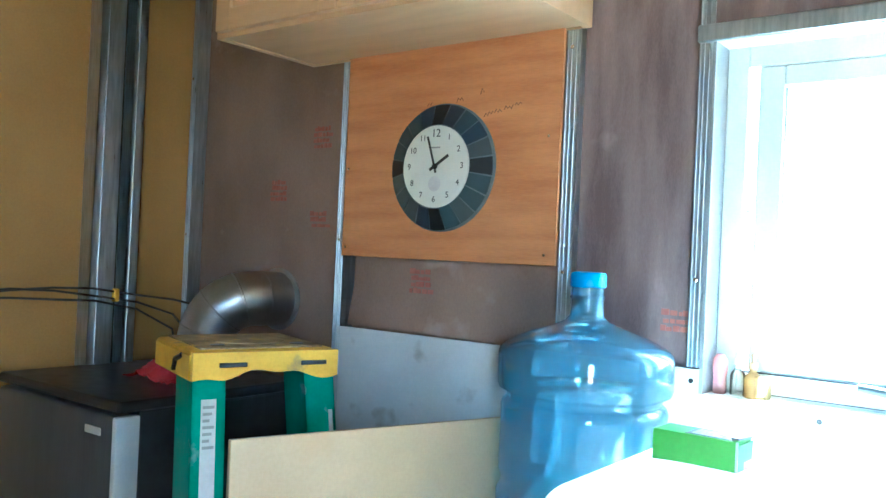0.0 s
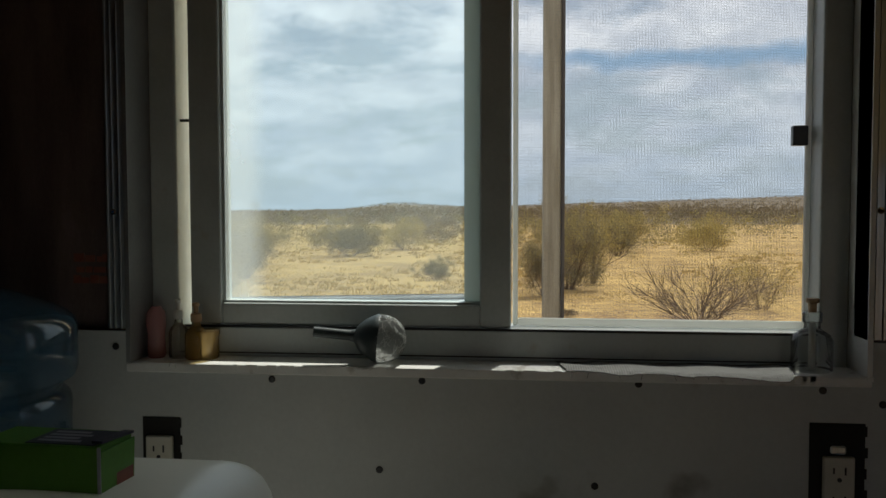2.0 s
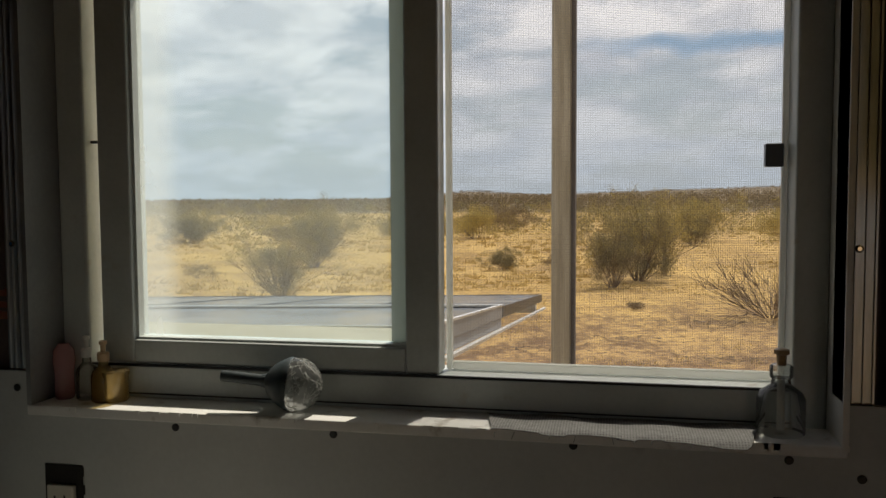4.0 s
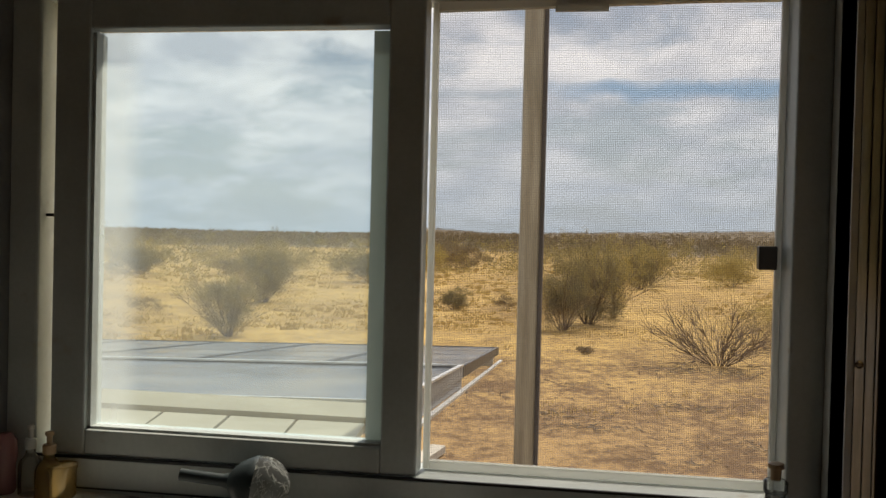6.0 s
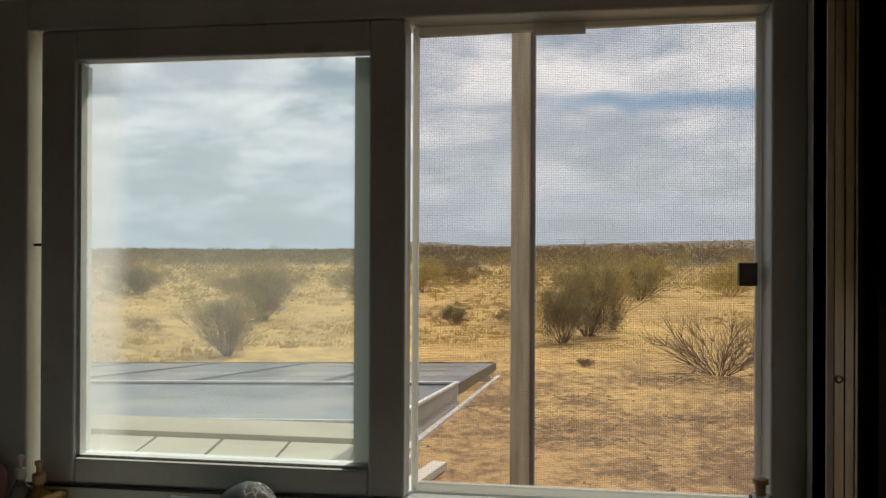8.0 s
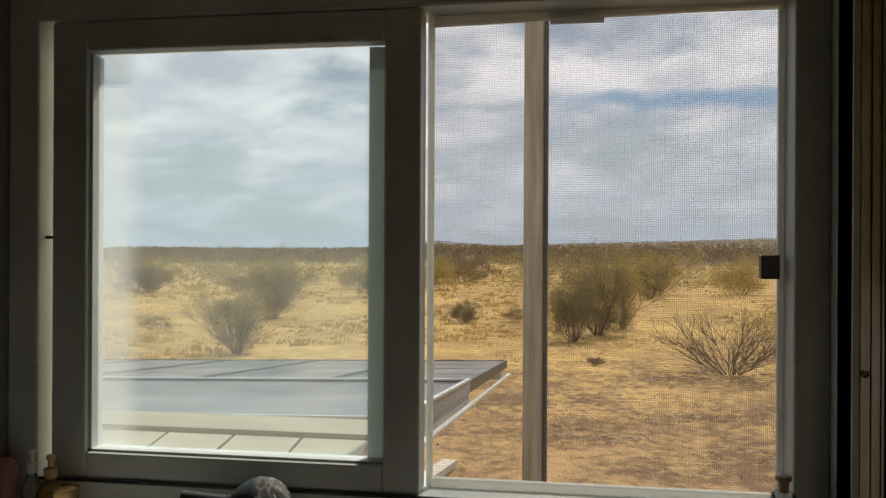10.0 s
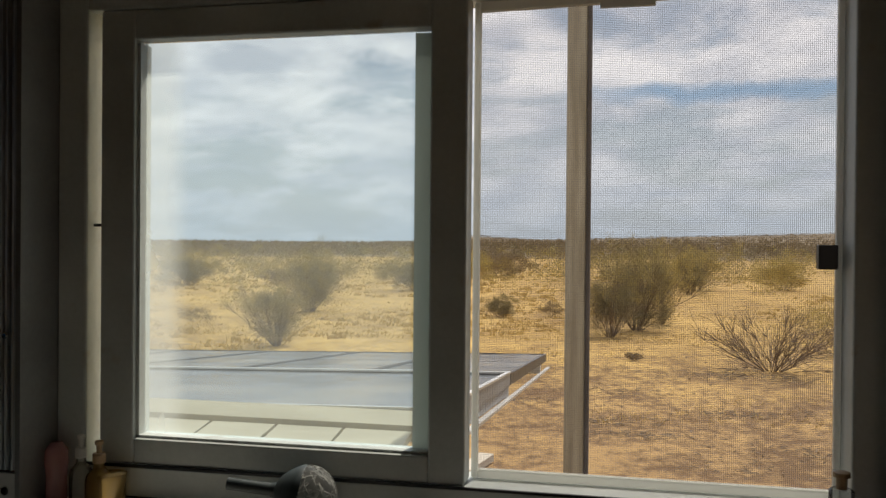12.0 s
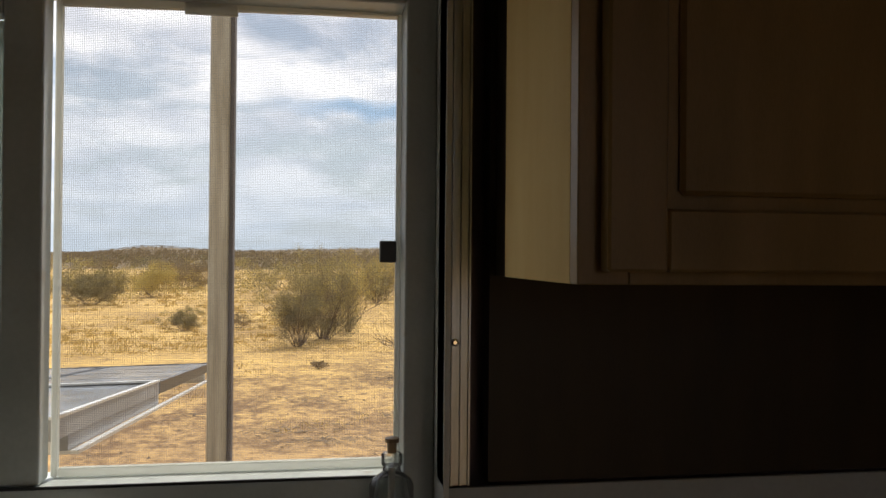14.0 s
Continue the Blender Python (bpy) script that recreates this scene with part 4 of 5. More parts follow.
part("end_flap", box(bmesh.new(), 0.0522, 0.0535, -0.0235, 0.0235, 0.002, 0.037, m=q @ Matrix.Rotation(radians(2), 4, "Y")), M_BOXGREEN, carton)
part("flap_edge", box(bmesh.new(), 0.0515, 0.0542, -0.0245, -0.0235, 0.0, 0.039, m=q), M_BOXPALE, carton)
part("red_print", box(bmesh.new(), 0.0536, 0.0540, -0.002, 0.022, 0.003, 0.013, m=q), M_RED, carton)
part("flap_gap", box(bmesh.new(), 0.044, 0.053, -0.022, 0.023, 0.0392, 0.0412, m=q @ Matrix.Rotation(radians(-4), 4, "X")), M_BOXDARK, carton)

# upright tan sheet at the end of the worktop
e0, e1 = Vector((-0.705, -0.66, 0)), Vector((-0.592, -0.12, 0))
ang = math.atan2(e1.y - e0.y, e1.x - e0.x)
q = Matrix.Translation(e0) @ Matrix.Rotation(ang, 4, "Z")
hs = box(bmesh.new(), 0, (e1 - e0).length, 0, 0.008, 0, 1.150, 0.001)
for v in hs.verts:
    if v.co.z > 1:
        v.co.z -= 0.020 * v.co.x / (e1 - e0).length
bmesh.ops.transform(hs, matrix=q, verts=hs.verts)
thing("hardboard_sheet", hs, M_CARD, "tan hardboard sheet standing on edge beside the worktop", "board")


def step_ladder():
    ob = empty("step_ladder", (-1.05, -0.32, 0), "green fibreglass step ladder with a yellow plastic top", "ladder")
    q = Matrix.Translation((-0.967, -0.535, 0.022)) @ Matrix.Rotation(radians(70), 4, "Z")   # x along the front edge, y away from it
    top = bmesh.new()
    box(top, 0, 0.268, 0.012, 0.25, 1.186, 1.212, 0.008, 2, m=q)
    row = [(0.268 * k / 24, 1.162 + 0.014 * math.exp(-(((k - 12) / 6.0) ** 4)) + 0.003 * math.sin(k * 0.8)) for k in range(25)]
    skirt = [[top.verts.new(q @ Vector((x, y, z))) for x, z in row] + [top.verts.new(q @ Vector((x, y, 1.210))) for x, z in row[::-1]] for y in (-0.002, 0.012)]
    top.faces.new(skirt[0])
    top.faces.new(skirt[1][::-1])
    for k in range(len(skirt[0])):
        m = (k + 1) % len(skirt[0])
        top.faces.new((skirt[0][k], skirt[1][k], skirt[1][m], skirt[0][m]))
    box(top, -0.002, 0.012, 0.012, 0.242, 1.160, 1.207, 0.003, m=q)
    box(top, 0.256, 0.270, 0.012, 0.242, 1.160, 1.207, 0.003, m=q)
    t = part("top_cap", top, M_YELLOW, ob, "scuffed yellow plastic top cap", True)
    part("tread", box(bmesh.new(), 0.020, 0.248, 0.025, 0.238, 1.212, 1.2155, 0.001, m=q), M_GRIP, t, "dusty grip surface")
    part("tray", lathe(bmesh.new(), q @ Vector((0.135, 0.135, 1.2155)), [(0.075, 0), (0.074, 0.002), (0.06, 0.003)], 24), M_GRIP, t)
    for x in (0.045, 0.195):
        part("slot", box(bmesh.new(), x, x + 0.05, -0.0035, 0.0, 1.184, 1.192, 0.001, m=q), M_BLACK, t)
        part("hole", lathe(bmesh.new(), q @ Vector((x + 0.015, 0.06, 1.2156)), [(0.013, 0), (0.013, 0.0012), (0.011, 0.0014)], 18), M_BLACK, t)
    part("hook", tube(bmesh.new(), [q @ Vector(p) for p in ((-0.001, 0.06, 1.20), (-0.004, 0.09, 1.19), (-0.004, 0.10, 1.17))], 0.005, 8), M_BLACK, t)
    for x0, lean in ((0.004, -0.04), (0.206, 0.04)):
        for nm, y0, y1, out in (("front_rail", 0.012, 0.110, -0.20), ("rear_rail", 0.16, 0.20, 0.02)):
            bm = bmesh.new()
            xs, x0 = x0, x0 + (0.048 if nm == "rear_rail" else 0)
            for a in ((x0, x0 + 0.058, y0, y0 + 0.004), (x0, x0 + 0.004, y0, y1), (x0 + 0.054, x0 + 0.058, y0, y1)):
                box(bm, a[0], a[1], a[2], a[3], -0.022, 1.178)
            for v in bm.verts:
                f = 1 - v.co.z / 1.178
                v.co.x += lean * f
                v.co.y += out * f
            bmesh.ops.transform(bm, matrix=q, verts=bm.verts)
            x0 = xs
            r = part(nm, bm, M_GREEN, ob, "green fibreglass rail")
            if nm == "front_rail":
                lb = bmesh.new()
                z0, z1 = (0.93, 1.13) if x0 < 0.1 else (1.02, 1.10)
                box(lb, x0 + 0.016 if x0 < 0.1 else x0 + 0.044, x0 + 0.042 if x0 < 0.1 else x0 + 0.052, y0 - 0.0008, y0 + 0.0002, z0, z1)
                for v in lb.verts:
                    f = 1 - v.co.z / 1.178
                    v.co.x += lean * f
                    v.co.y += out * f
                bmesh.ops.transform(lb, matrix=q, verts=lb.verts)
                part("label", lb, M_PAPER, r, "worn pale warning label")
                if x0 < 0.1:
                    for j in range(7):
                        z0 = 1.117 - 0.011 * j
                        f = 1 - z0 / 1.178
                        part("print_bar", box(bmesh.new(), x0 + 0.019 + lean * f, x0 + 0.039 - 0.004 * (j % 3) + lean * f, y0 - 0.0014 + out * f, y0 - 0.0008 + out * f, z0 - 0.0025, z0 + 0.0025, m=q), M_GREYCAP, r)
    for k, z in enumerate((0.28, 0.56, 0.84)):
        f = 1 - z / 1.178
        bm = box(bmesh.new(), 0.0 - 0.04 * f, 0.262 + 0.04 * f, 0.02 - 0.20 * f, 0.10 - 0.20 * f, z, z + 0.025, 0.002, m=q)
        part("step", bm, M_STUD, ob, "aluminium step")
    return ob


step_ladder()

fridge = empty("mini_fridge", (-1.44, -0.28, 0), "black mini fridge with a stainless steel door", "fridge")
part("body", bb(-1.705, -1.235, -0.455, -0.04, 0.02, 1.085, 0.006, 2), M_BLACK, fridge, "black cabinet body")
part("top", bb(-1.715, -1.225, -0.505, -0.03, 1.085, 1.108, 0.008, 3), M_BLACK, fridge, "glossy black top")
fd = part("door", bb(-1.71, -1.23, -0.505, -0.458, 0.06, 1.078, 0.010, 3), M_FRIDGE, fridge, "stainless steel door", True)
part("door_trim", bb(-1.244, -1.2285, -0.508, -0.456, 0.06, 1.078, 0.004, 2), M_ALU, fd, "bright door edge", True)
part("badge", bb(-1.34, -1.285, -0.5075, -0.504, 1.035, 1.05, 0.001), M_ALU, fd, "small metal badge")
for x in (-1.66, -1.28):
    for y in (-0.42, -0.08):
        part("foot", lathe(bmesh.new(), (x, y, 0), [(0.018, 0), (0.018, 0.02), (0.014, 0.022)], 12), M_BLACK, fridge)
# crumpled cloth on the fridge
cl = bmesh.new()
bmesh.ops.create_grid(cl, x_segments=26, y_segments=18, size=1)
for v in cl.verts:
    x, y = v.co.x, v.co.y
    h = 0.022 * max(0, 1 - (x * x + y * y) * 0.75) * (1 + 0.9 * noise.noise(Vector((x * 2.3, y * 2.3, 3)))) + 0.012 * abs(noise.noise(Vector((x * 4, y * 4, 9))))
    v.co = Vector((-1.43 + 0.085 * x, -0.22 + 0.10 * y, 1.109 + max(0.001, h * 1.6)))
bmesh.ops.solidify(cl, geom=cl.faces[:], thickness=0.003)
thing("red_cloth", cl, M_CLOTH, "crumpled red cloth on the fridge top", "cloth", smooth=True)

# duct elbow out of the wall
duct = empty("duct_elbow", (-1.42, -0.06, 1.14), "shiny sheet metal duct elbow coming out of the wall", "duct")
dp = [Vector(p) + Vector((-0.028, 0, 0)) for p in ((-1.375, 0.040, 1.285), (-1.377, -0.025, 1.287), (-1.392, -0.070, 1.282), (-1.422, -0.105, 1.255), (-1.446, -0.122, 1.205), (-1.458, -0.128, 1.112))]
bend = []
for k in range(len(dp) - 1):
    p0, p1, p2, p3 = dp[max(0, k - 1)], dp[k], dp[k + 1], dp[min(len(dp) - 1, k + 2)]
    for s in (0, 0.25, 0.5, 0.75):
        bend.append(0.5 * (2 * p1 + (p2 - p0) * s + (2 * p0 - 5 * p1 + 4 * p2 - p3) * s * s + (3 * p1 - p0 - 3 * p2 + p3) * s ** 3))
part("elbow", tube(bmesh.new(), bend + [dp[-1]], 0.068, 40), M_DUCT, duct, "", True)
for k in range(1, 5):
    d = (dp[k + 1] - dp[k - 1]).normalized()
    part("seam", tube(bmesh.new(), [dp[k] - d * 0.003, dp[k] - d * 0.001, dp[k] + d * 0.001, dp[k] + d * 0.003], [0.0675, 0.0695, 0.0695, 0.0675], 32), M_DUCT, duct, "", True)
part("flange", lathe(bmesh.new(), (-1.403, 0.038, 1.285), [(0.079, 0), (0.079, 0.003), (0.07, 0.006)], 32, (0, -1, 0)), M_DUCT, duct, "", True)

# cables along the west wall
cab = empty("cable_run", (-1.66, -0.4, 1.22), "black cables strung along the wall to a tagged plug", "cable")
for k, (z, s) in enumerate(((1.288, 0.010), (1.280, 0.016), (1.272, 0.006))):
    pts = [(XL + 0.058 + 0.004 * k, -1.6 + 0.1 * i, z - s * math.sin(i * 0.9 + k)) for i in range(14)]
    pts += [(XL + 0.062, -0.18, z - 0.01 - 0.01 * k), (XL + 0.10, -0.10, z - 0.02 - 0.03 * k), (XL + 0.14, -0.05 - 0.03 * k, z - 0.035 - 0.06 * k)]
    part("cable", tube(bmesh.new(), pts, 0.0028, 8), M_CABLE, cab, "", True)
part("tag", box(bmesh.new(), -0.012, 0.012, -0.001, 0.001, -0.011, 0.011, m=Matrix.Translation((XL + 0.125, -0.06, 1.236)) @ Euler((0.2, 0.5, 0.6)).to_matrix().to_4x4()), M_PAPER, cab, "small white tag")
part("cable_clip", bb(XL + 0.05, XL + 0.066, -0.245, -0.232, 1.262, 1.295, 0.002), M_YELLOW, cab, "yellow cable clip")

# chrome tap
tap = empty("tap", (0.282, -0.12, 0.91), "chrome sink tap with an arched spout", "tap")
part("base", lathe(bmesh.new(), (0.282, -0.10, 0.91), [(0.028, 0), (0.028, 0.008), (0.02, 0.02), (0.018, 0.05)], 24), M_CHROME, tap, "", True)
arc = [(0.282, -0.10, 0.955 + 0.02 * k) for k in range(4)] + [(0.282, -0.15 + 0.05 * math.cos(a), 1.03 + 0.05 * math.sin(a)) for a in (math.pi * k / 10 for k in range(11))] + [(0.282, -0.20, 1.0)]
part("spout", tube(bmesh.new(), arc, 0.0125, 16), M_CHROME, tap, "", True)
part("lever", tube(bmesh.new(), [(0.30, -0.10, 0.95), (0.34, -0.105, 0.965), (0.37, -0.11, 0.985)], [0.008, 0.006, 0.005], 10), M_CHROME, tap, "", True)

# ---- things on the sill ----
lamp = empty("globe_light", (0.02, 0.02, OZ0), "crackle-glass globe garden light with a dark plastic stem lying down", "lamp")
ax = Vector((-1, -0.10, 0.10)).normalized()
gc = Vector((0.034, 0.026, OZ0 + 0.0312))
gp = [(0.004, -0.030)] + [(0.030 * math.cos(a), 0.030 * math.sin(a)) for a in (math.radians(-80 + 10 * k) for k in range(11))]
gb = lathe(bmesh.new(), gc, gp, 40, ax)
for v in gb.verts:
    d = (v.co - gc).normalized()
    v.co += d * 0.0009 * (noise.voronoi(d * 5.5)[0][1] - noise.voronoi(d * 5.5)[0][0] < 0.10)
part("globe", gb, M_CRACKLE, lamp, "crackled clear glass globe", True)
crk = bmesh.new()
cr = random.Random(3)
for k in range(420):
    d = Vector((cr.gauss(0, 1), cr.gauss(0, 1), cr.gauss(0, 1))).normalized()
    if d.dot(ax) > 0.1:
        continue
    e = (d + 0.35 * Vector((cr.gauss(0, 1), cr.gauss(0, 1), cr.gauss(0, 1)))).normalized()
    tube(crk, [gc + 0.0304 * (d * (1 - s) + e * s).normalized() for s in (0, 0.33, 0.66, 1)], 0.00045, 3)
part("crackle_lines", crk, M_CRACKLINE, lamp, "fine white crackle lines")
part("collar", lathe(bmesh.new(), gc, [(0.0304, 0.004), (0.0307, 0.008), (0.028, 0.014), (0.022, 0.024), (0.015, 0.031), (0.0085, 0.035), (0.0075, 0.040)], 32, ax), M_RUBBER, lamp, "dark plastic collar", True)
part("stem", tube(bmesh.new(), [gc + ax * 0.036, gc + ax * 0.075, gc + ax * 0.088], [0.0068, 0.0066, 0.0066], 20), M_RUBBER, lamp, "", True)


def little_bottle(name, x, y, r, h, body, neck, topmat, label, square=False):
    ob = empty(name, (x, y, OZ0), label, "bottle", "bottles on the sill")
    seg = 4 if square else 24
    part("glass", lathe(bmesh.new(), (x, y, OZ0), [(r * 0.9, 0), (r, 0.002), (r, h * 0.42), (r * 0.85, h * 0.5), (r * 0.42, h * 0.58), (r * 0.38, h * 0.66)], seg), body, ob, "", not square)
    c = part("collar", lathe(bmesh.new(), (x, y, OZ0 + h * 0.66), [(r * 0.45, 0), (r * 0.48, 0.002), (r * 0.48, h * 0.13), (r * 0.4, h * 0.15)], 20), neck, ob, "", True)
    part("nozzle", lathe(bmesh.new(), (x, y, OZ0 + h * 0.81), [(r * 0.2, 0), (r * 0.22, h * 0.12), (r * 0.32, h * 0.13), (r * 0.32, h * 0.18), (r * 0.2, h * 0.19)], 16), topmat, c, "", True)


M_WHITECAP = mat("white_cap", (0.66, 0.65, 0.60), (0.74, 0.73, 0.68), 30, 0.4)
M_TANCAP = mat("tan_cap", (0.40, 0.27, 0.15), (0.50, 0.35, 0.20), 30, 0.4)
little_bottle("pump_bottle", -0.242, 0.036, 0.013, 0.078, M_CLEAR, M_WHITECAP, M_WHITECAP, "small clear bottle with a white pump top")
little_bottle("dropper_bottle", -0.215, 0.030, 0.015, 0.074, M_AMBER, M_TANCAP, M_TANCAP, "small amber bottle with a tan dropper top")
little_bottle("scent_bottle", 0.560, 0.032, 0.024, 0.088, M_CLEAR, M_CLEAR, M_TANCAP, "clear glass scent bottle with a spray top")
part("dip_tube", tube(bmesh.new(), [(0.560, 0.032, OZ0 + 0.004), (0.560, 0.032, OZ0 + 0.058)], 0.004, 10), M_WHITECAP, bpy.data.objects["scent_bottle"], "pale dip tube", True)
jar = thing("glass_jar", lathe(bmesh.new(), (-0.202, 0.033, OZ0), [(0.014, 0), (0.016, 0.003), (0.016, 0.030), (0.017, 0.033), (0.017, 0.037), (0.012, 0.038)], 24), M_AMBER, "short amber glass jar on the sill", "jar", smooth=True)
figure = bmesh.new()
lathe(figure, (-0.272, 0.034, OZ0), [(0.010, 0), (0.012, 0.004), (0.011, 0.03), (0.013, 0.045), (0.012, 0.06), (0.006, 0.068)], 20)
thing("pink_tube", figure, M_PINK, "small faded pink plastic tube on the sill", "tube", smooth=True)

# torn strip of screen cloth over the sill edge
st = bmesh.new()
bmesh.ops.create_grid(st, x_segments=60, y_segments=12, size=1)
sr = random.Random(11)
jag = [sr.uniform(-0.5, 0.5) for _ in range(61)]
for v in st.verts:
    u, w = (v.co.x + 1) / 2, (v.co.y + 1) / 2              # along x; w 0 = front
    x = 0.262 + 0.268 * u + (0.018 if u > 0.5 else -0.012) * (w - 0.3) + 0.003 * jag[int(w * 12)]
    y = 0.050 - (1 - w) * (0.060 + 0.006 * jag[int(u * 60) // 6] + 0.010 * u)
    z = OZ0 + 0.0025
    if y < -0.008:
        z -= (-0.008 - y) * 0.45
        y = -0.009 - (-0.008 - y) * 0.8
    v.co = Vector((x, y, z + 0.0008 * math.sin(u * 19 + w * 3)))
bmesh.ops.solidify(st, geom=st.faces[:], thickness=0.0007)
cloth = thing("screen_cloth_strip", st, M_MESHGREY, "torn strip of grey screen cloth draped over the sill edge", "screen cloth", smooth=True)

for k in range(10):
    x = 0.262 + 0.268 * (k + sr.random()) / 10
    y = -0.014 - 0.006 * sr.random()
    d = Vector((sr.gauss(0, 0.003), -0.003 - 0.004 * sr.random(), -0.002 - 0.003 * sr.random()))
    p = Vector((x, y, OZ0 - 0.001))
    part("frayed_thread", tube(bmesh.new(), [p - d * 0.5, p + d * 0.3, p + d], 0.0004, 4), M_MESHGREY, cloth, "loose frayed thread")

# ---- outside ----
GZ = -0.5
EYE = (0.344, -0.81)


def land(x, y):
    """Height of the desert: flat by the house, rising to low far ridges."""
    r = math.hypot(x, y)
    az = math.atan2(x, max(y, 0.01)) if y > 0 else (1.5 if x > 0 else -1.5)
    k = min(1.0, max(0.0, (r - 60) / 1500)) ** 1.2
    el = min(0.02, max(-0.004, 0.0062 + 0.030 * az))
    h = GZ + k * r * el + k * 2.0
    h += k * r * 0.0075 * math.exp(-((az + 0.172) / 0.055) ** 2)
    h += 0.10 * min(1, r / 12) * noise.noise(Vector((x * 0.12, y * 0.12, 0))) + 0.03 * min(1, r / 5) * noise.noise(Vector((x * 0.6, y * 0.6, 4)))
    return h


gv, gf = [], []
rad = [0.0] + [1.5 * 1.105 ** k for k in range(76)]
NA = 144
for i, r in enumerate(rad):
    for k in range(NA):
        a = 2 * math.pi * k / NA
        gv.append((r * math.sin(a), r * math.cos(a), land(r * math.sin(a), r * math.cos(a))))
for i in range(len(rad) - 1):
    for k in range(NA):
        a, b = i * NA + k, i * NA + (k + 1) % NA
        gf.append((a, b, b + NA, a + NA))
gm = bpy.data.meshes.new("ground")
gm.from_pydata(gv, [], gf)
gm.materials.append(M_SOIL)
gm.materials.append(M_FARSOIL)
for p in gm.polygons:
    p.use_smooth = True
    p.material_index = int(math.hypot(p.center.x, p.center.y) > 105)
tagged(new("ground", gm), "dry tan desert ground with golden grass", "ground", kind="structure")


def leaf_quads(vs, fs, c, rx, rz, n, size, rg, hollow=0.35):
    for _ in range(n):
        d = Vector((rg.gauss(0, 1), rg.gauss(0, 1), rg.gauss(0, 1))).normalized()
        q = hollow + (1 - hollow) * rg.random() ** 0.5
        lump = 1 + 0.35 * noise.noise(d * 2.2 + Vector(c) * 3.1)
        p = Vector((c[0] + d.x * rx * q * lump, c[1] + d.y * rx * q * lump, c[2] + d.z * rz * q * lump))
        a = Vector((rg.gauss(0, 1), rg.gauss(0, 1), rg.gauss(0, 1) + 0.8)).normalized() * size * rg.uniform(0.6, 1.5)
        b = a.orthogonal().normalized() * size * 0.45
        k = len(vs)
        vs.extend((p - b, p + a * 0.5 + b * 0.4, p + a, p + a * 0.4 - b))
        fs.append((k, k + 1, k + 2, k + 3))


def shrub(name, x, y, w, h, leafmat, leaves, twigs, label, seed, spread=1.0, leafsize=0.024, fork=3, thick=0.0055, twigmat=M_TWIG):
    rg = random.Random(seed)
    z = land(x, y)
    ob = empty(name, (x, y, z), label, "shrub", "desert shrubs")
    bm = bmesh.new()
    tips = []
    for k in range(twigs):
        a = rg.uniform(0, 2 * math.pi)
        lean = rg.uniform(0.1, 1.0) * spread
        L = h * rg.uniform(0.65, 1.05) / max(0.55, math.cos(min(1.2, lean)))
        L = min(L, 1.25 * max(w / 2, h))
        p = Vector((x + 0.05 * w * math.cos(a), y + 0.05 * w * math.sin(a), z - 0.03))
        d = Vector((math.sin(lean) * math.cos(a) * w / h, math.sin(lean) * math.sin(a) * w / h, math.cos(lean))).normalized()
        pts, r0 = [p.copy()], thick * h * rg.uniform(0.7, 1.3)
        for s in range(4):
            d = (d + Vector((rg.gauss(0, 0.16), rg.gauss(0, 0.16), rg.gauss(0.05, 0.12)))).normalized()
            p = p + d * L / 4
            pts.append(p.copy())
        tube(bm, pts, [r0, r0 * 0.8, r0 * 0.6, r0 * 0.42, r0 * 0.2], 4, False)
        tips.append(pts[-1])
        for _ in range(fork):
            i = rg.randrange(1, 4)
            q, e = pts[i].copy(), (pts[i + 1] - pts[i]).normalized()
            e = (e + Vector((rg.gauss(0, 0.5), rg.gauss(0, 0.5), rg.gauss(0.1, 0.35)))).normalized()
            q1 = q + e * L * rg.uniform(0.14, 0.3)
            e = (e + Vector((rg.gauss(0, 0.3), rg.gauss(0, 0.3), rg.gauss(0.15, 0.2)))).normalized()
            q2 = q1 + e * L * rg.uniform(0.1, 0.22)
            tube(bm, [q, q1, q2], [r0 * 0.5, r0 * 0.35, r0 * 0.15], 3, False)
            tips.append(q2)
    part("branchwork", bm, twigmat, ob, "bare woody stems")
    if leaves:
        vs, fs = [], []
        per = max(1, leaves // len(tips))
        for t in tips:
            if t.z < z + 0.12 * h:
                continue
            leaf_quads(vs, fs, t, 0.13 * w, 0.13 * h, per, leafsize, rg, 0.0)
        leaf_quads(vs, fs, (x, y, z + 0.46 * h), 0.45 * w, 0.44 * h, leaves // 3, leafsize, rg, 0.05)
        for _ in range(16):
            a, q, u = rg.uniform(0, 2 * math.pi), rg.uniform(0.10, 0.46), rg.uniform(0.18, 0.80)
            leaf_quads(vs, fs, (x + q * w * math.cos(a), y + q * w * math.sin(a), z + u * h), 0.18 * w, 0.17 * h, leaves // 14, leafsize, rg, 0.0)
        for k in range(0, len(vs), 4):
            low = min(v.z for v in vs[k:k + 4]) - z
            if low < 0.01:
                vs[k:k + 4] = [v + Vector((0, 0, 0.02 - low)) for v in vs[k:k + 4]]
        if leafmat is M_LEAFGREY:
            tv, tf = [], []
            for t in tips:
                if t.z > z + 0.45 * h:
                    leaf_quads(tv, tf, t, 0.10 * w, 0.10 * h, max(6, leaves // 260), leafsize, rg, 0.0)
            tm = bpy.data.meshes.new("tip_leaves")
            tm.from_pydata([Vector(v) - PLACE[ob] for v in tv], [], tf)
            tm.materials.append(M_LEAFYEL)
            to = new("tip_leaves", tm)
            to.parent = ob
            tagged(to, "yellow-green leaf tips")
        lm = bpy.data.meshes.new("crown")
        lm.from_pydata([Vector(v) - PLACE[ob] for v in vs], [], fs)
        lm.materials.append(leafmat)
        lo = new("crown", lm)
        lo.parent = ob
    return ob


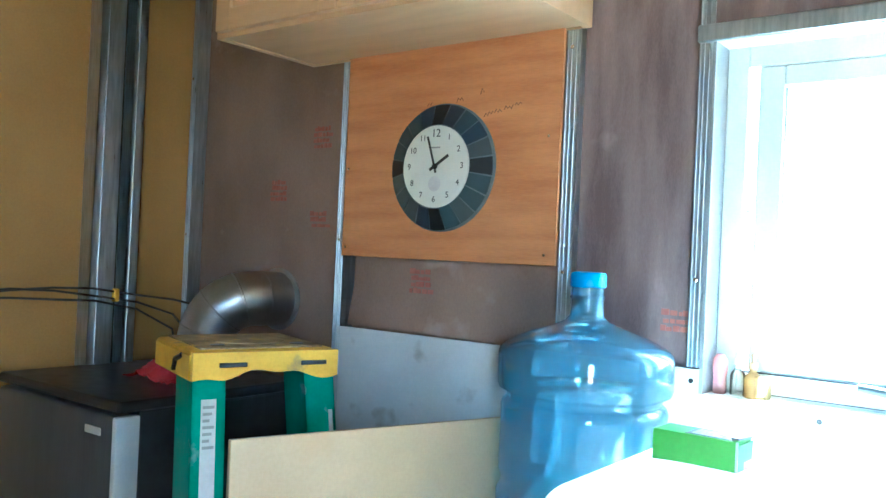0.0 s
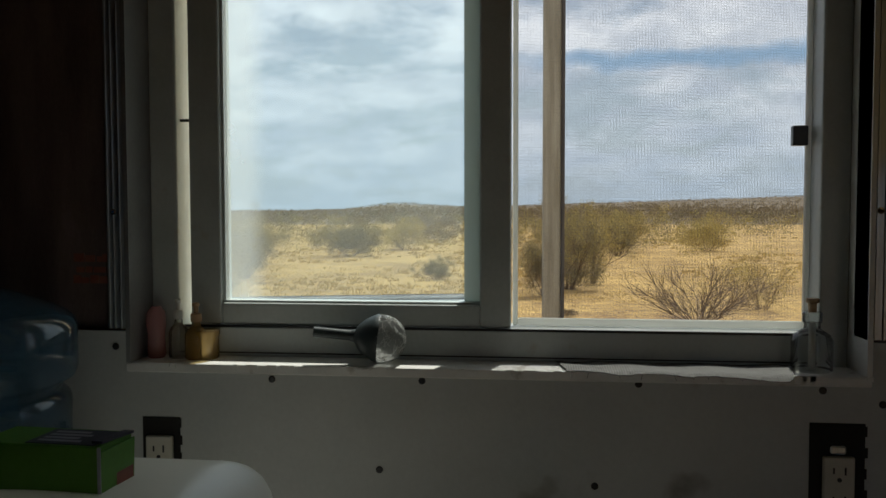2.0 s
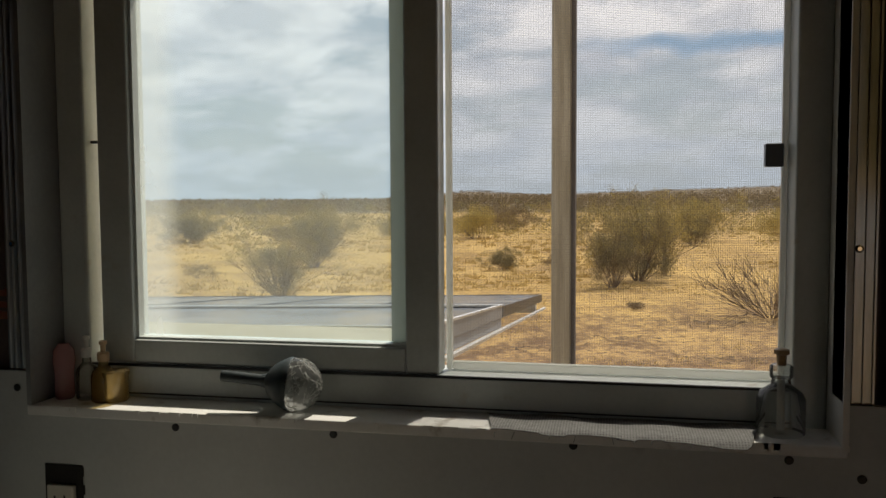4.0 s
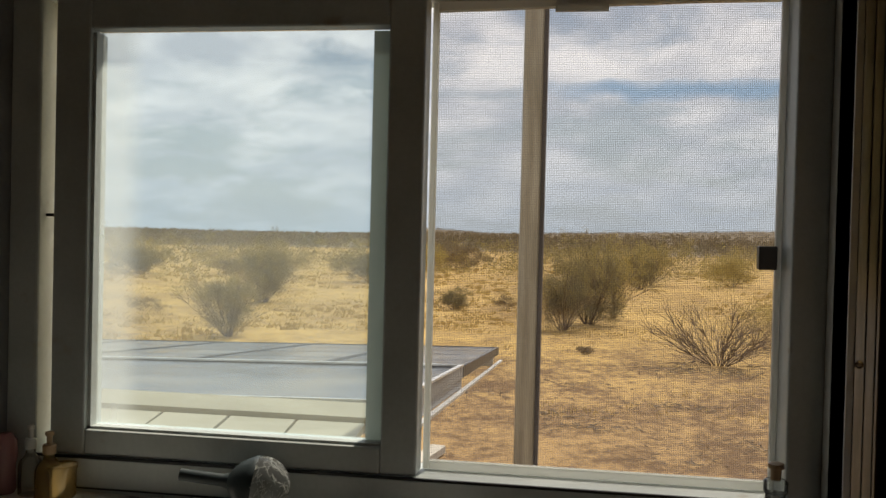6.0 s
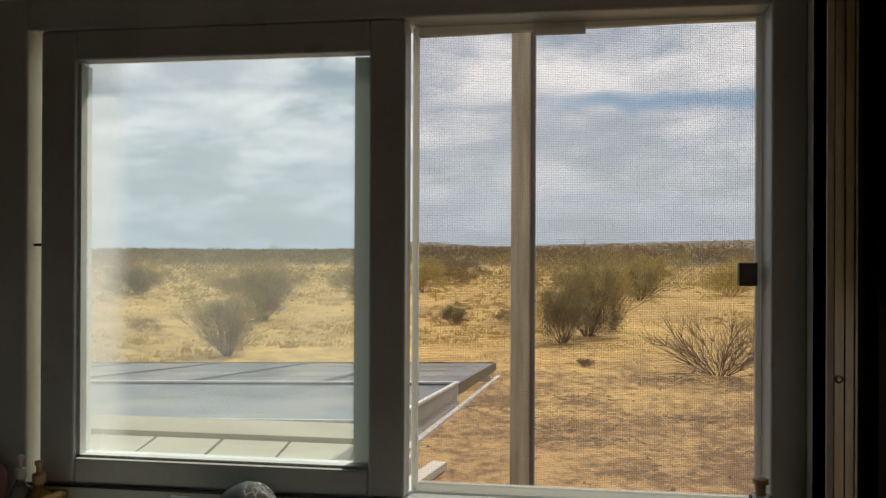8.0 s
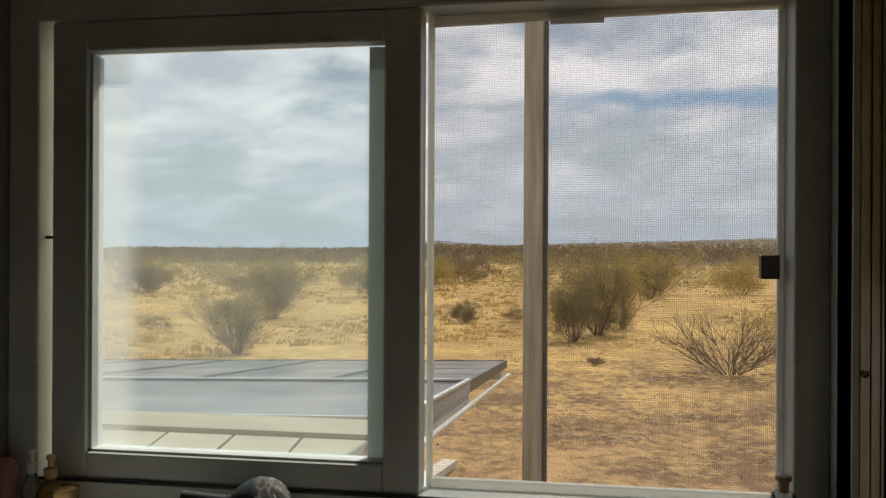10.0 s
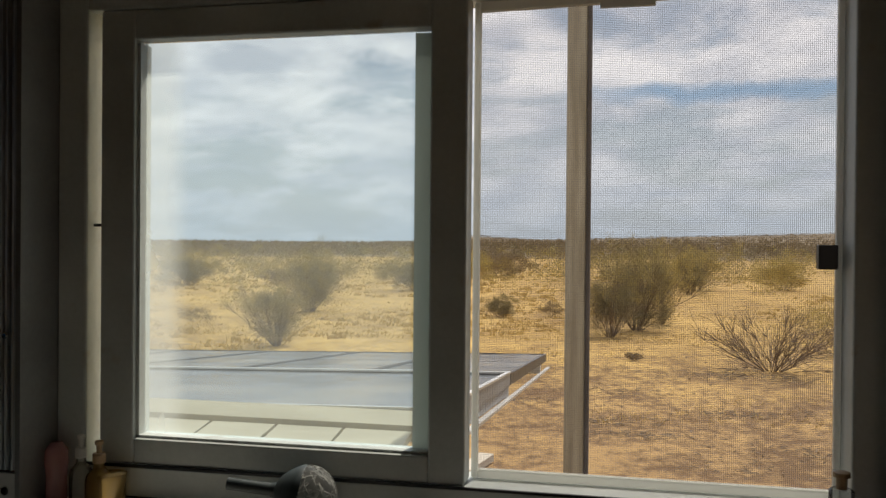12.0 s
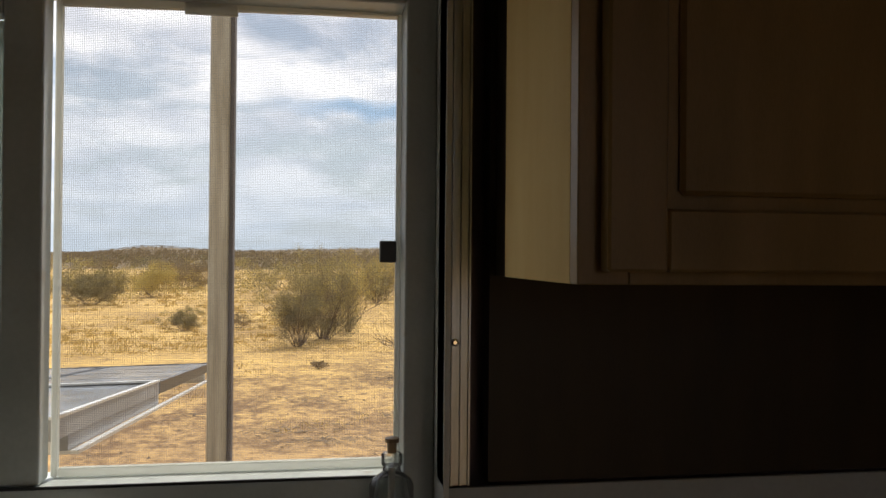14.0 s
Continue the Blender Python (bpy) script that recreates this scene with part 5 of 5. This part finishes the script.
shrub("dry_bush", 2.85, 12.9, 1.9, 1.12, M_LEAFYEL, 900, 27, "leafless grey bush with spreading twigs", 2, 1.3, 0.02, 18, 0.0075, M_TWIG)
shrub("dry_bush", 4.5, 15.4, 1.4, 1.0, M_LEAFYEL, 3000, 24, "thin dry yellow bush behind grey twigs", 10, 1.0, 0.022, 8, 0.005, M_DRYTWIG)
shrub("creosote_bush", 0.36, 17.4, 1.15, 1.45, M_LEAFGREY, 13000, 34, "dense grey-green desert bush", 3, 0.85, 0.02)
shrub("creosote_bush", 0.95, 19.0, 1.5, 1.8, M_LEAFGREY, 19000, 40, "tall grey-green desert bush with yellow tips", 4, 0.8, 0.022)
shrub("creosote_bush", 1.62, 20.6, 0.9, 1.35, M_LEAFYEL, 3600, 22, "open yellow-green desert bush", 24, 0.8, 0.024)
shrub("small_bush", -2.52, 21.3, 0.72, 0.56, M_LEAFGREY, 5200, 26, "low dark rounded bush", 5, 1.3, 0.018)
shrub("small_bush", -1.2, 22.0, 0.6, 0.45, M_FARBUSH, 1400, 20, "low brown dry bush in straw", 25, 1.2, 0.02)
shrub("creosote_bush", 3.45, 33.6, 1.3, 1.5, M_LEAFGREY, 8000, 30, "rounded grey-brown desert bush", 6, 0.9, 0.035)
shrub("creosote_bush", -5.9, 14.1, 1.15, 1.15, M_LEAFGREY, 7600, 44, "open grey desert bush with bare twigs", 7, 0.85, 0.018, 6, 0.006)
shrub("creosote_bush", -8.05, 21.6, 1.6, 1.5, M_LEAFGREY, 12000, 36, "dense grey-green desert bush", 8, 0.9, 0.024)
shrub("creosote_bush", -9.4, 25.5, 1.8, 1.45, M_LEAFGREY, 9000, 28, "dense grey-green desert bush", 28, 1.15, 0.026)
shrub("creosote_bush", -7.6, 33.0, 2.4, 1.3, M_LEAFGREY, 9000, 28, "broad grey-green desert bush", 9, 1.2, 0.04)
shrub("creosote_bush", -18.6, 33.5, 2.4, 1.4, M_LEAFGREY, 8000, 26, "broad grey-green desert bush", 29, 1.2, 0.04)
shrub("small_bush", -14.6, 35.0, 1.3, 0.75, M_FARBUSH, 2600, 18, "low brown desert bush", 30, 1.2, 0.035)
shrub("small_bush", -9.6, 17.9, 0.9, 0.36, M_FARBUSH, 900, 18, "low straw-brown tuft of dry grass", 31, 1.2, 0.022)
shrub("yellow_bush", 4.0, 36.5, 2.4, 2.0, M_LEAFYEL, 6000, 22, "rounded yellow-green desert bush in dry grass", 12, 1.1, 0.045)
shrub("yellow_bush", 2.2, 31.0, 1.5, 1.4, M_LEAFYEL, 4200, 20, "rounded yellow-green desert bush in dry grass", 13, 1.1, 0.04)
shrub("yellow_bush", 7.9, 38.0, 2.6, 1.7, M_LEAFYEL, 5200, 20, "rounded yellow-green desert bush in dry grass", 14, 1.1, 0.05)
shrub("yellow_bush", -6.3, 39.0, 2.6, 1.5, M_LEAFYEL, 5200, 20, "pale yellow desert bush in dry grass", 16, 1.1, 0.05)
shrub("creosote_bush", -6.2, 48.0, 3.6, 1.6, M_FARBUSH, 6000, 20, "broad brown desert bush", 17, 1.2, 0.06)
shrub("small_bush", 0.77, 13.4, 0.34, 0.12, M_FARBUSH, 260, 8, "tiny dark tuft on the ground", 15, leafsize=0.03)

# scattered scrub, growing denser towards the horizon
rg = random.Random(21)
for nm, mm, n, r0, r1, lab in (("scrub", M_LEAFGREY, 620, 40, 230, "scattered grey-green desert scrub"), ("yellow_scrub", M_LEAFYEL, 420, 30, 170, "scattered yellow-green scrub"), ("far_scrub", M_FARBUSH, 11000, 95, 2600, "far dark scrub towards the horizon")):
    vs, fs = [], []
    for _ in range(n):
        r = r0 * (r1 / r0) ** (rg.random() ** 0.7)
        a = rg.uniform(-0.85, 0.75)
        x, y = r * math.sin(a), r * math.cos(a)
        s = rg.uniform(0.55, 1.3) * (1 + min(r, 800) / 500)
        if noise.noise(Vector((x * 0.05, y * 0.03, 2))) < -0.25 and r < 120:
            continue
        near = 240 if r < 60 else 150 if r < 100 else 70 if r < 160 else 14
        leaf = (0.07 if r < 60 else 0.10 if r < 100 else 0.17 if r < 160 else 0.45) * s
        z0 = land(x, y)
        k0 = len(vs)
        leaf_quads(vs, fs, (x, y, z0 + 0.36 * s), 0.85 * s, 0.60 * s, near, leaf, rg, 0.1)
        for k in range(k0, len(vs)):
            if vs[k].z < z0:
                vs[k].z = z0 + 0.3 * (z0 - vs[k].z)
    sm = bpy.data.meshes.new(nm)
    sm.from_pydata(vs, [], fs)
    sm.materials.append(mm)
    tagged(new(nm, sm), lab, "scrub", kind="stuff")

# dry grass tufts
vs, fs = [], []
for _ in range(16000):
    r = 6.5 * (42 / 6.5) ** (rg.random() ** 0.9)
    a = rg.uniform(-0.75, 0.62)
    x, y = EYE[0] + r * math.sin(a), EYE[1] + r * math.cos(a)
    dens = noise.noise(Vector((x * 0.25, y * 0.25, 7)))
    if dens < -0.12 or r < 8 or (r < 17 and (dens < 0.12 or rg.random() < 0.55)):
        continue
    z = land(x, y)
    s = rg.uniform(0.5, 1.2) * (1 + r / 120)
    for _ in range(5):
        d = Vector((rg.gauss(0, 0.55), rg.gauss(0, 0.55), 1)).normalized() * 0.06 * s
        o = Vector((x + rg.gauss(0, 0.09 * s), y + rg.gauss(0, 0.09 * s), z - 0.01))
        b = d.orthogonal().normalized() * 0.007 * s
        k = len(vs)
        vs.extend((o - b, o + b, o + d))
        fs.append((k, k + 1, k + 2))
for _ in range(3600):                                   # larger straw clumps
    r = 13.5 * (80 / 13.5) ** rg.random()
    a = rg.uniform(-0.80, 0.65)
    x, y = EYE[0] + r * math.sin(a), EYE[1] + r * math.cos(a)
    if noise.noise(Vector((x * 0.16, y * 0.10, 11))) < -0.05 * (1 - r / 80):
        continue
    z, s = land(x, y), rg.uniform(0.06, 0.17) * (1 + r / 90)
    for _ in range(16):
        d = Vector((rg.gauss(0, 0.6), rg.gauss(0, 0.6), 1)).normalized() * s * rg.uniform(0.5, 1.1)
        o = Vector((x + rg.gauss(0, 0.5 * s), y + rg.gauss(0, 0.5 * s), z - 0.01))
        b = d.orthogonal().normalized() * (0.006 + 0.0004 * r)
        k = len(vs)
        vs.extend((o - b, o + b, o + d))
        fs.append((k, k + 1, k + 2))
gm2 = bpy.data.meshes.new("dry_grass")
gm2.from_pydata(vs, [], fs)
gm2.materials.append(M_GRASS)
tagged(new("dry_grass", gm2), "golden dry grass tufts over the desert floor", "grass", kind="stuff")

# pebbles and clods on the bare ground
vs, fs = [], []
for _ in range(500):
    r = 4.5 * (26 / 4.5) ** rg.random()
    a = rg.uniform(-0.7, 0.6)
    x, y = EYE[0] + r * math.sin(a), EYE[1] + r * math.cos(a)
    s = rg.uniform(0.008, 0.028)
    k = len(vs)
    c = Vector((x, y, land(x, y)))
    vs.extend(c + s * Vector(v) * rg.uniform(0.7, 1.3) for v in ((1, 0, 0.1), (0, 1, 0), (-1, 0, 0.1), (0, -1, 0), (0.1, 0, 0.8)))
    fs.extend(((k, k + 1, k + 4), (k + 1, k + 2, k + 4), (k + 2, k + 3, k + 4), (k + 3, k, k + 4)))
pm = bpy.data.meshes.new("pebbles")
pm.from_pydata(vs, [], fs)
pm.materials.append(M_TWIG)
tagged(new("pebbles", pm), "small dark stones and clods", "stones", kind="stuff")

# dead twigs and litter washed into streaks on the bare sand
vs, fs = [], []
for cx, cy, w, d, n in ((0.35, 8.55, 0.55, 0.16, 150), (0.72, 8.0, 0.45, 0.12, 130), (1.75, 9.3, 0.75, 0.15, 130), (0.6, 10.4, 0.7, 0.25, 110), (2.6, 11.9, 1.2, 0.25, 260), (-0.7, 9.6, 0.6, 0.2, 80), (2.2, 7.6, 0.7, 0.2, 90), (1.3, 7.0, 0.9, 0.25, 70), (0.9, 12.2, 1.5, 0.4, 120)):
    for _ in range(n * 2 // 5):
        x, y = cx + rg.gauss(0, 0.55 * w), cy + rg.gauss(0, 0.9 * d)
        t = Vector((rg.gauss(0, 1), rg.gauss(0, 0.5), rg.gauss(0, 0.12))).normalized() * rg.uniform(0.015, 0.055)
        c = Vector((x, y, land(x, y) + rg.uniform(0.003, 0.015)))
        up, sd = Vector((0, 0, 0.006)), Vector((-t.y, t.x, 0)).normalized() * 0.006
        k = len(vs)
        vs.extend((c - t - sd, c - t + sd, c - t + up, c + t - sd, c + t + sd, c + t + up))
        fs.extend(((k, k + 3, k + 5, k + 2), (k + 1, k + 2, k + 5, k + 4), (k, k + 2, k + 1), (k + 3, k + 4, k + 5)))
lm = bpy.data.meshes.new("litter")
lm.from_pydata(vs, [], fs)
lm.materials.append(M_DRYTWIG)
tagged(new("litter", lm), "dead twigs and dark litter on the sand", "litter", kind="stuff")

# post close outside the window
pb = bmesh.new()
box(pb, 0.240, 0.289, 1.175, 1.23, GZ - 0.05, 2.6, 0.005, 2)
for v in pb.verts:
    v.co.x += 0.004 * noise.noise(Vector((0, 0, v.co.z)))
post = thing("wooden_post", pb, M_POST, "weathered wooden post outside the window", "post")
# narrow dark strip added along the post's right edge
part("edge_strip", bb(0.2895, 0.298, 1.168, 1.225, GZ - 0.04, 2.58, 0.002), M_POSTEDGE, post, "dark strip added along its edge")

# solar array, falling away from the house
ARR_X1, ARR_Y0, ARR_Y1, ARR_Y2 = 0.06, 0.60, 1.62, 3.02


def arr_z(x, y):
    return 1.207 - 0.0885 * (y - 0.60) + 0.024 * (x - 0.085)


def slab(bm, x0, x1, y0, y1, dz0, dz1):
    vs = [bm.verts.new((x, y, arr_z(x, y) + d)) for d in (dz0, dz1) for x, y in ((x0, y0), (x1, y0), (x1, y1), (x0, y1))]
    for f in ((0, 3, 2, 1), (4, 5, 6, 7), (0, 1, 5, 4), (1, 2, 6, 5), (2, 3, 7, 6), (3, 0, 4, 7)):
        bm.faces.new([vs[i] for i in f])
    return bm


def solar_panel(x0, x1, y0, y1, nx, ny, frame_mat):
    ob = empty("solar_panel", ((x0 + x1) / 2, (y0 + y1) / 2, arr_z((x0 + x1) / 2, (y0 + y1) / 2) - 0.035), "dark blue-grey solar panel in an aluminium frame", "solar panel", "solar panels by the house")
    fb = bmesh.new()
    w = 0.010
    for a in ((x0, x0 + w, y0, y1), (x1 - w, x1, y0, y1), (x0 + w, x1 - w, y0, y0 + w), (x0 + w, x1 - w, y1 - w, y1)):
        slab(fb, *a, -0.035, 0.0)
    part("frame", fb, M_STEELSHADE if frame_mat is M_ALU else frame_mat, ob, "thin metal frame")
    if frame_mat is M_ALU:
        lip = bmesh.new()
        for a in ((x0, x0 + w, y0, y1), (x1 - w, x1 + 0.002, y0, y1), (x0 + w, x1 - w, y0, y0 + w), (x0 + w, x1 - w, y1 - 2.4 * w, y1)):
            slab(lip, *a, 0.0005, 0.006)
        part("lip", lip, M_ALU, ob, "bright aluminium lip")
    g = part("glass", slab(bmesh.new(), x0 + w, x1 - w, y0 + w, y1 - w, -0.010, -0.003), M_PV, ob, "dusty cell glass paled for sky reflection")
    for k in range(1, nx):
        xx = x0 + (x1 - x0) * k / nx
        part("cell_line", slab(bmesh.new(), xx - 0.0015, xx + 0.0015, y0 + w, y1 - w, -0.0035, -0.0022), M_PVLINE, g)
    for k in range(1, ny):
        yy = y0 + (y1 - y0) * k / ny
        part("cell_line", slab(bmesh.new(), x0 + w, x1 - w, yy - 0.0012, yy + 0.0012, -0.0035, -0.0024), M_PV, g)
    return ob


for k in range(2):
    solar_panel(ARR_X1 - 1.48 * (k + 1) + 0.01, ARR_X1 - 1.48 * k, ARR_Y0, ARR_Y1, 1, 1, M_ALU)
for k in range(6):
    solar_panel(ARR_X1 - 0.45 * (k + 1) + 0.006, ARR_X1 - 0.45 * k, ARR_Y1 + 0.012, ARR_Y2, 1, 4, M_DARKALU)
rack = empty("panel_rack", (-1.0, 1.8, GZ), "grey steel and timber rack under the solar panels", "rack")
part("side_rail", slab(bmesh.new(), ARR_X1 + 0.0, ARR_X1 + 0.014, ARR_Y0 + 0.1, ARR_Y2 + 0.06, -0.071, -0.064), M_ALU, rack, "pale side rail")
part("side_board", slab(bmesh.new(), ARR_X1 - 0.02, ARR_X1 - 0.004, ARR_Y0 + 0.1, ARR_Y1, -0.064, -0.037), M_STEELSHADE, rack)


def ledge(y0, z0, y1, z1, x0, x1):
    bm = bmesh.new()
    vs = [bm.verts.new((x, y, z + d)) for d in (-0.012, 0) for x, y, z in ((x0, y0, z0), (x1, y0, z0), (x1, y1, z1), (x0, y1, z1))]
    for f in ((0, 3, 2, 1), (4, 5, 6, 7), (0, 1, 5, 4), (1, 2, 6, 5), (2, 3, 7, 6), (3, 0, 4, 7)):
        bm.faces.new([vs[i] for i in f])
    return bm


part("front_board", ledge(0.552, 1.190, 0.597, 1.206, -2.9, 0.03), M_CREAM, rack, "cream front board sloping to the house")
for k in range(24):
    part("ledge_board", ledge(0.42, 1.164 + 0.002 * (k % 2), 0.544, 1.182, -2.9 + 0.122 * k, -2.9 + 0.122 * (k + 1) - 0.006), M_CREAM, rack, "pale ledge board")
for y in (0.75, 1.63, 2.8):
    part("cross_rail", slab(bmesh.new(), -2.85, ARR_X1 - 0.01, y, y + 0.04, -0.077, -0.037), M_ALU, rack)
for x in (-2.7, -1.6, -0.75):
    for y in (0.76, 2.81):
        part("leg", bb(x, x + 0.05, y, y + 0.05, GZ - 0.06, arr_z(x, y) - 0.05), M_POST, rack, "timber leg")

# plank and block lying on the ground
q = Matrix.Translation((-0.92, 5.95, land(-0.92, 6.1))) @ Matrix.Rotation(radians(78), 4, "Z")
thing("plank", box(bmesh.new(), -0.5, 0.8, -0.07, 0.07, 0.0, 0.07, 0.004, m=q), M_PLANK, "bleached plank lying on the ground", "plank")
thing("timber_block", bb(-1.15, -0.99, 6.4, 6.6, land(-1.05, 6.5) - 0.01, land(-1.05, 6.5) + 0.16, 0.004), M_POST, "short brown timber block on the ground", "block")
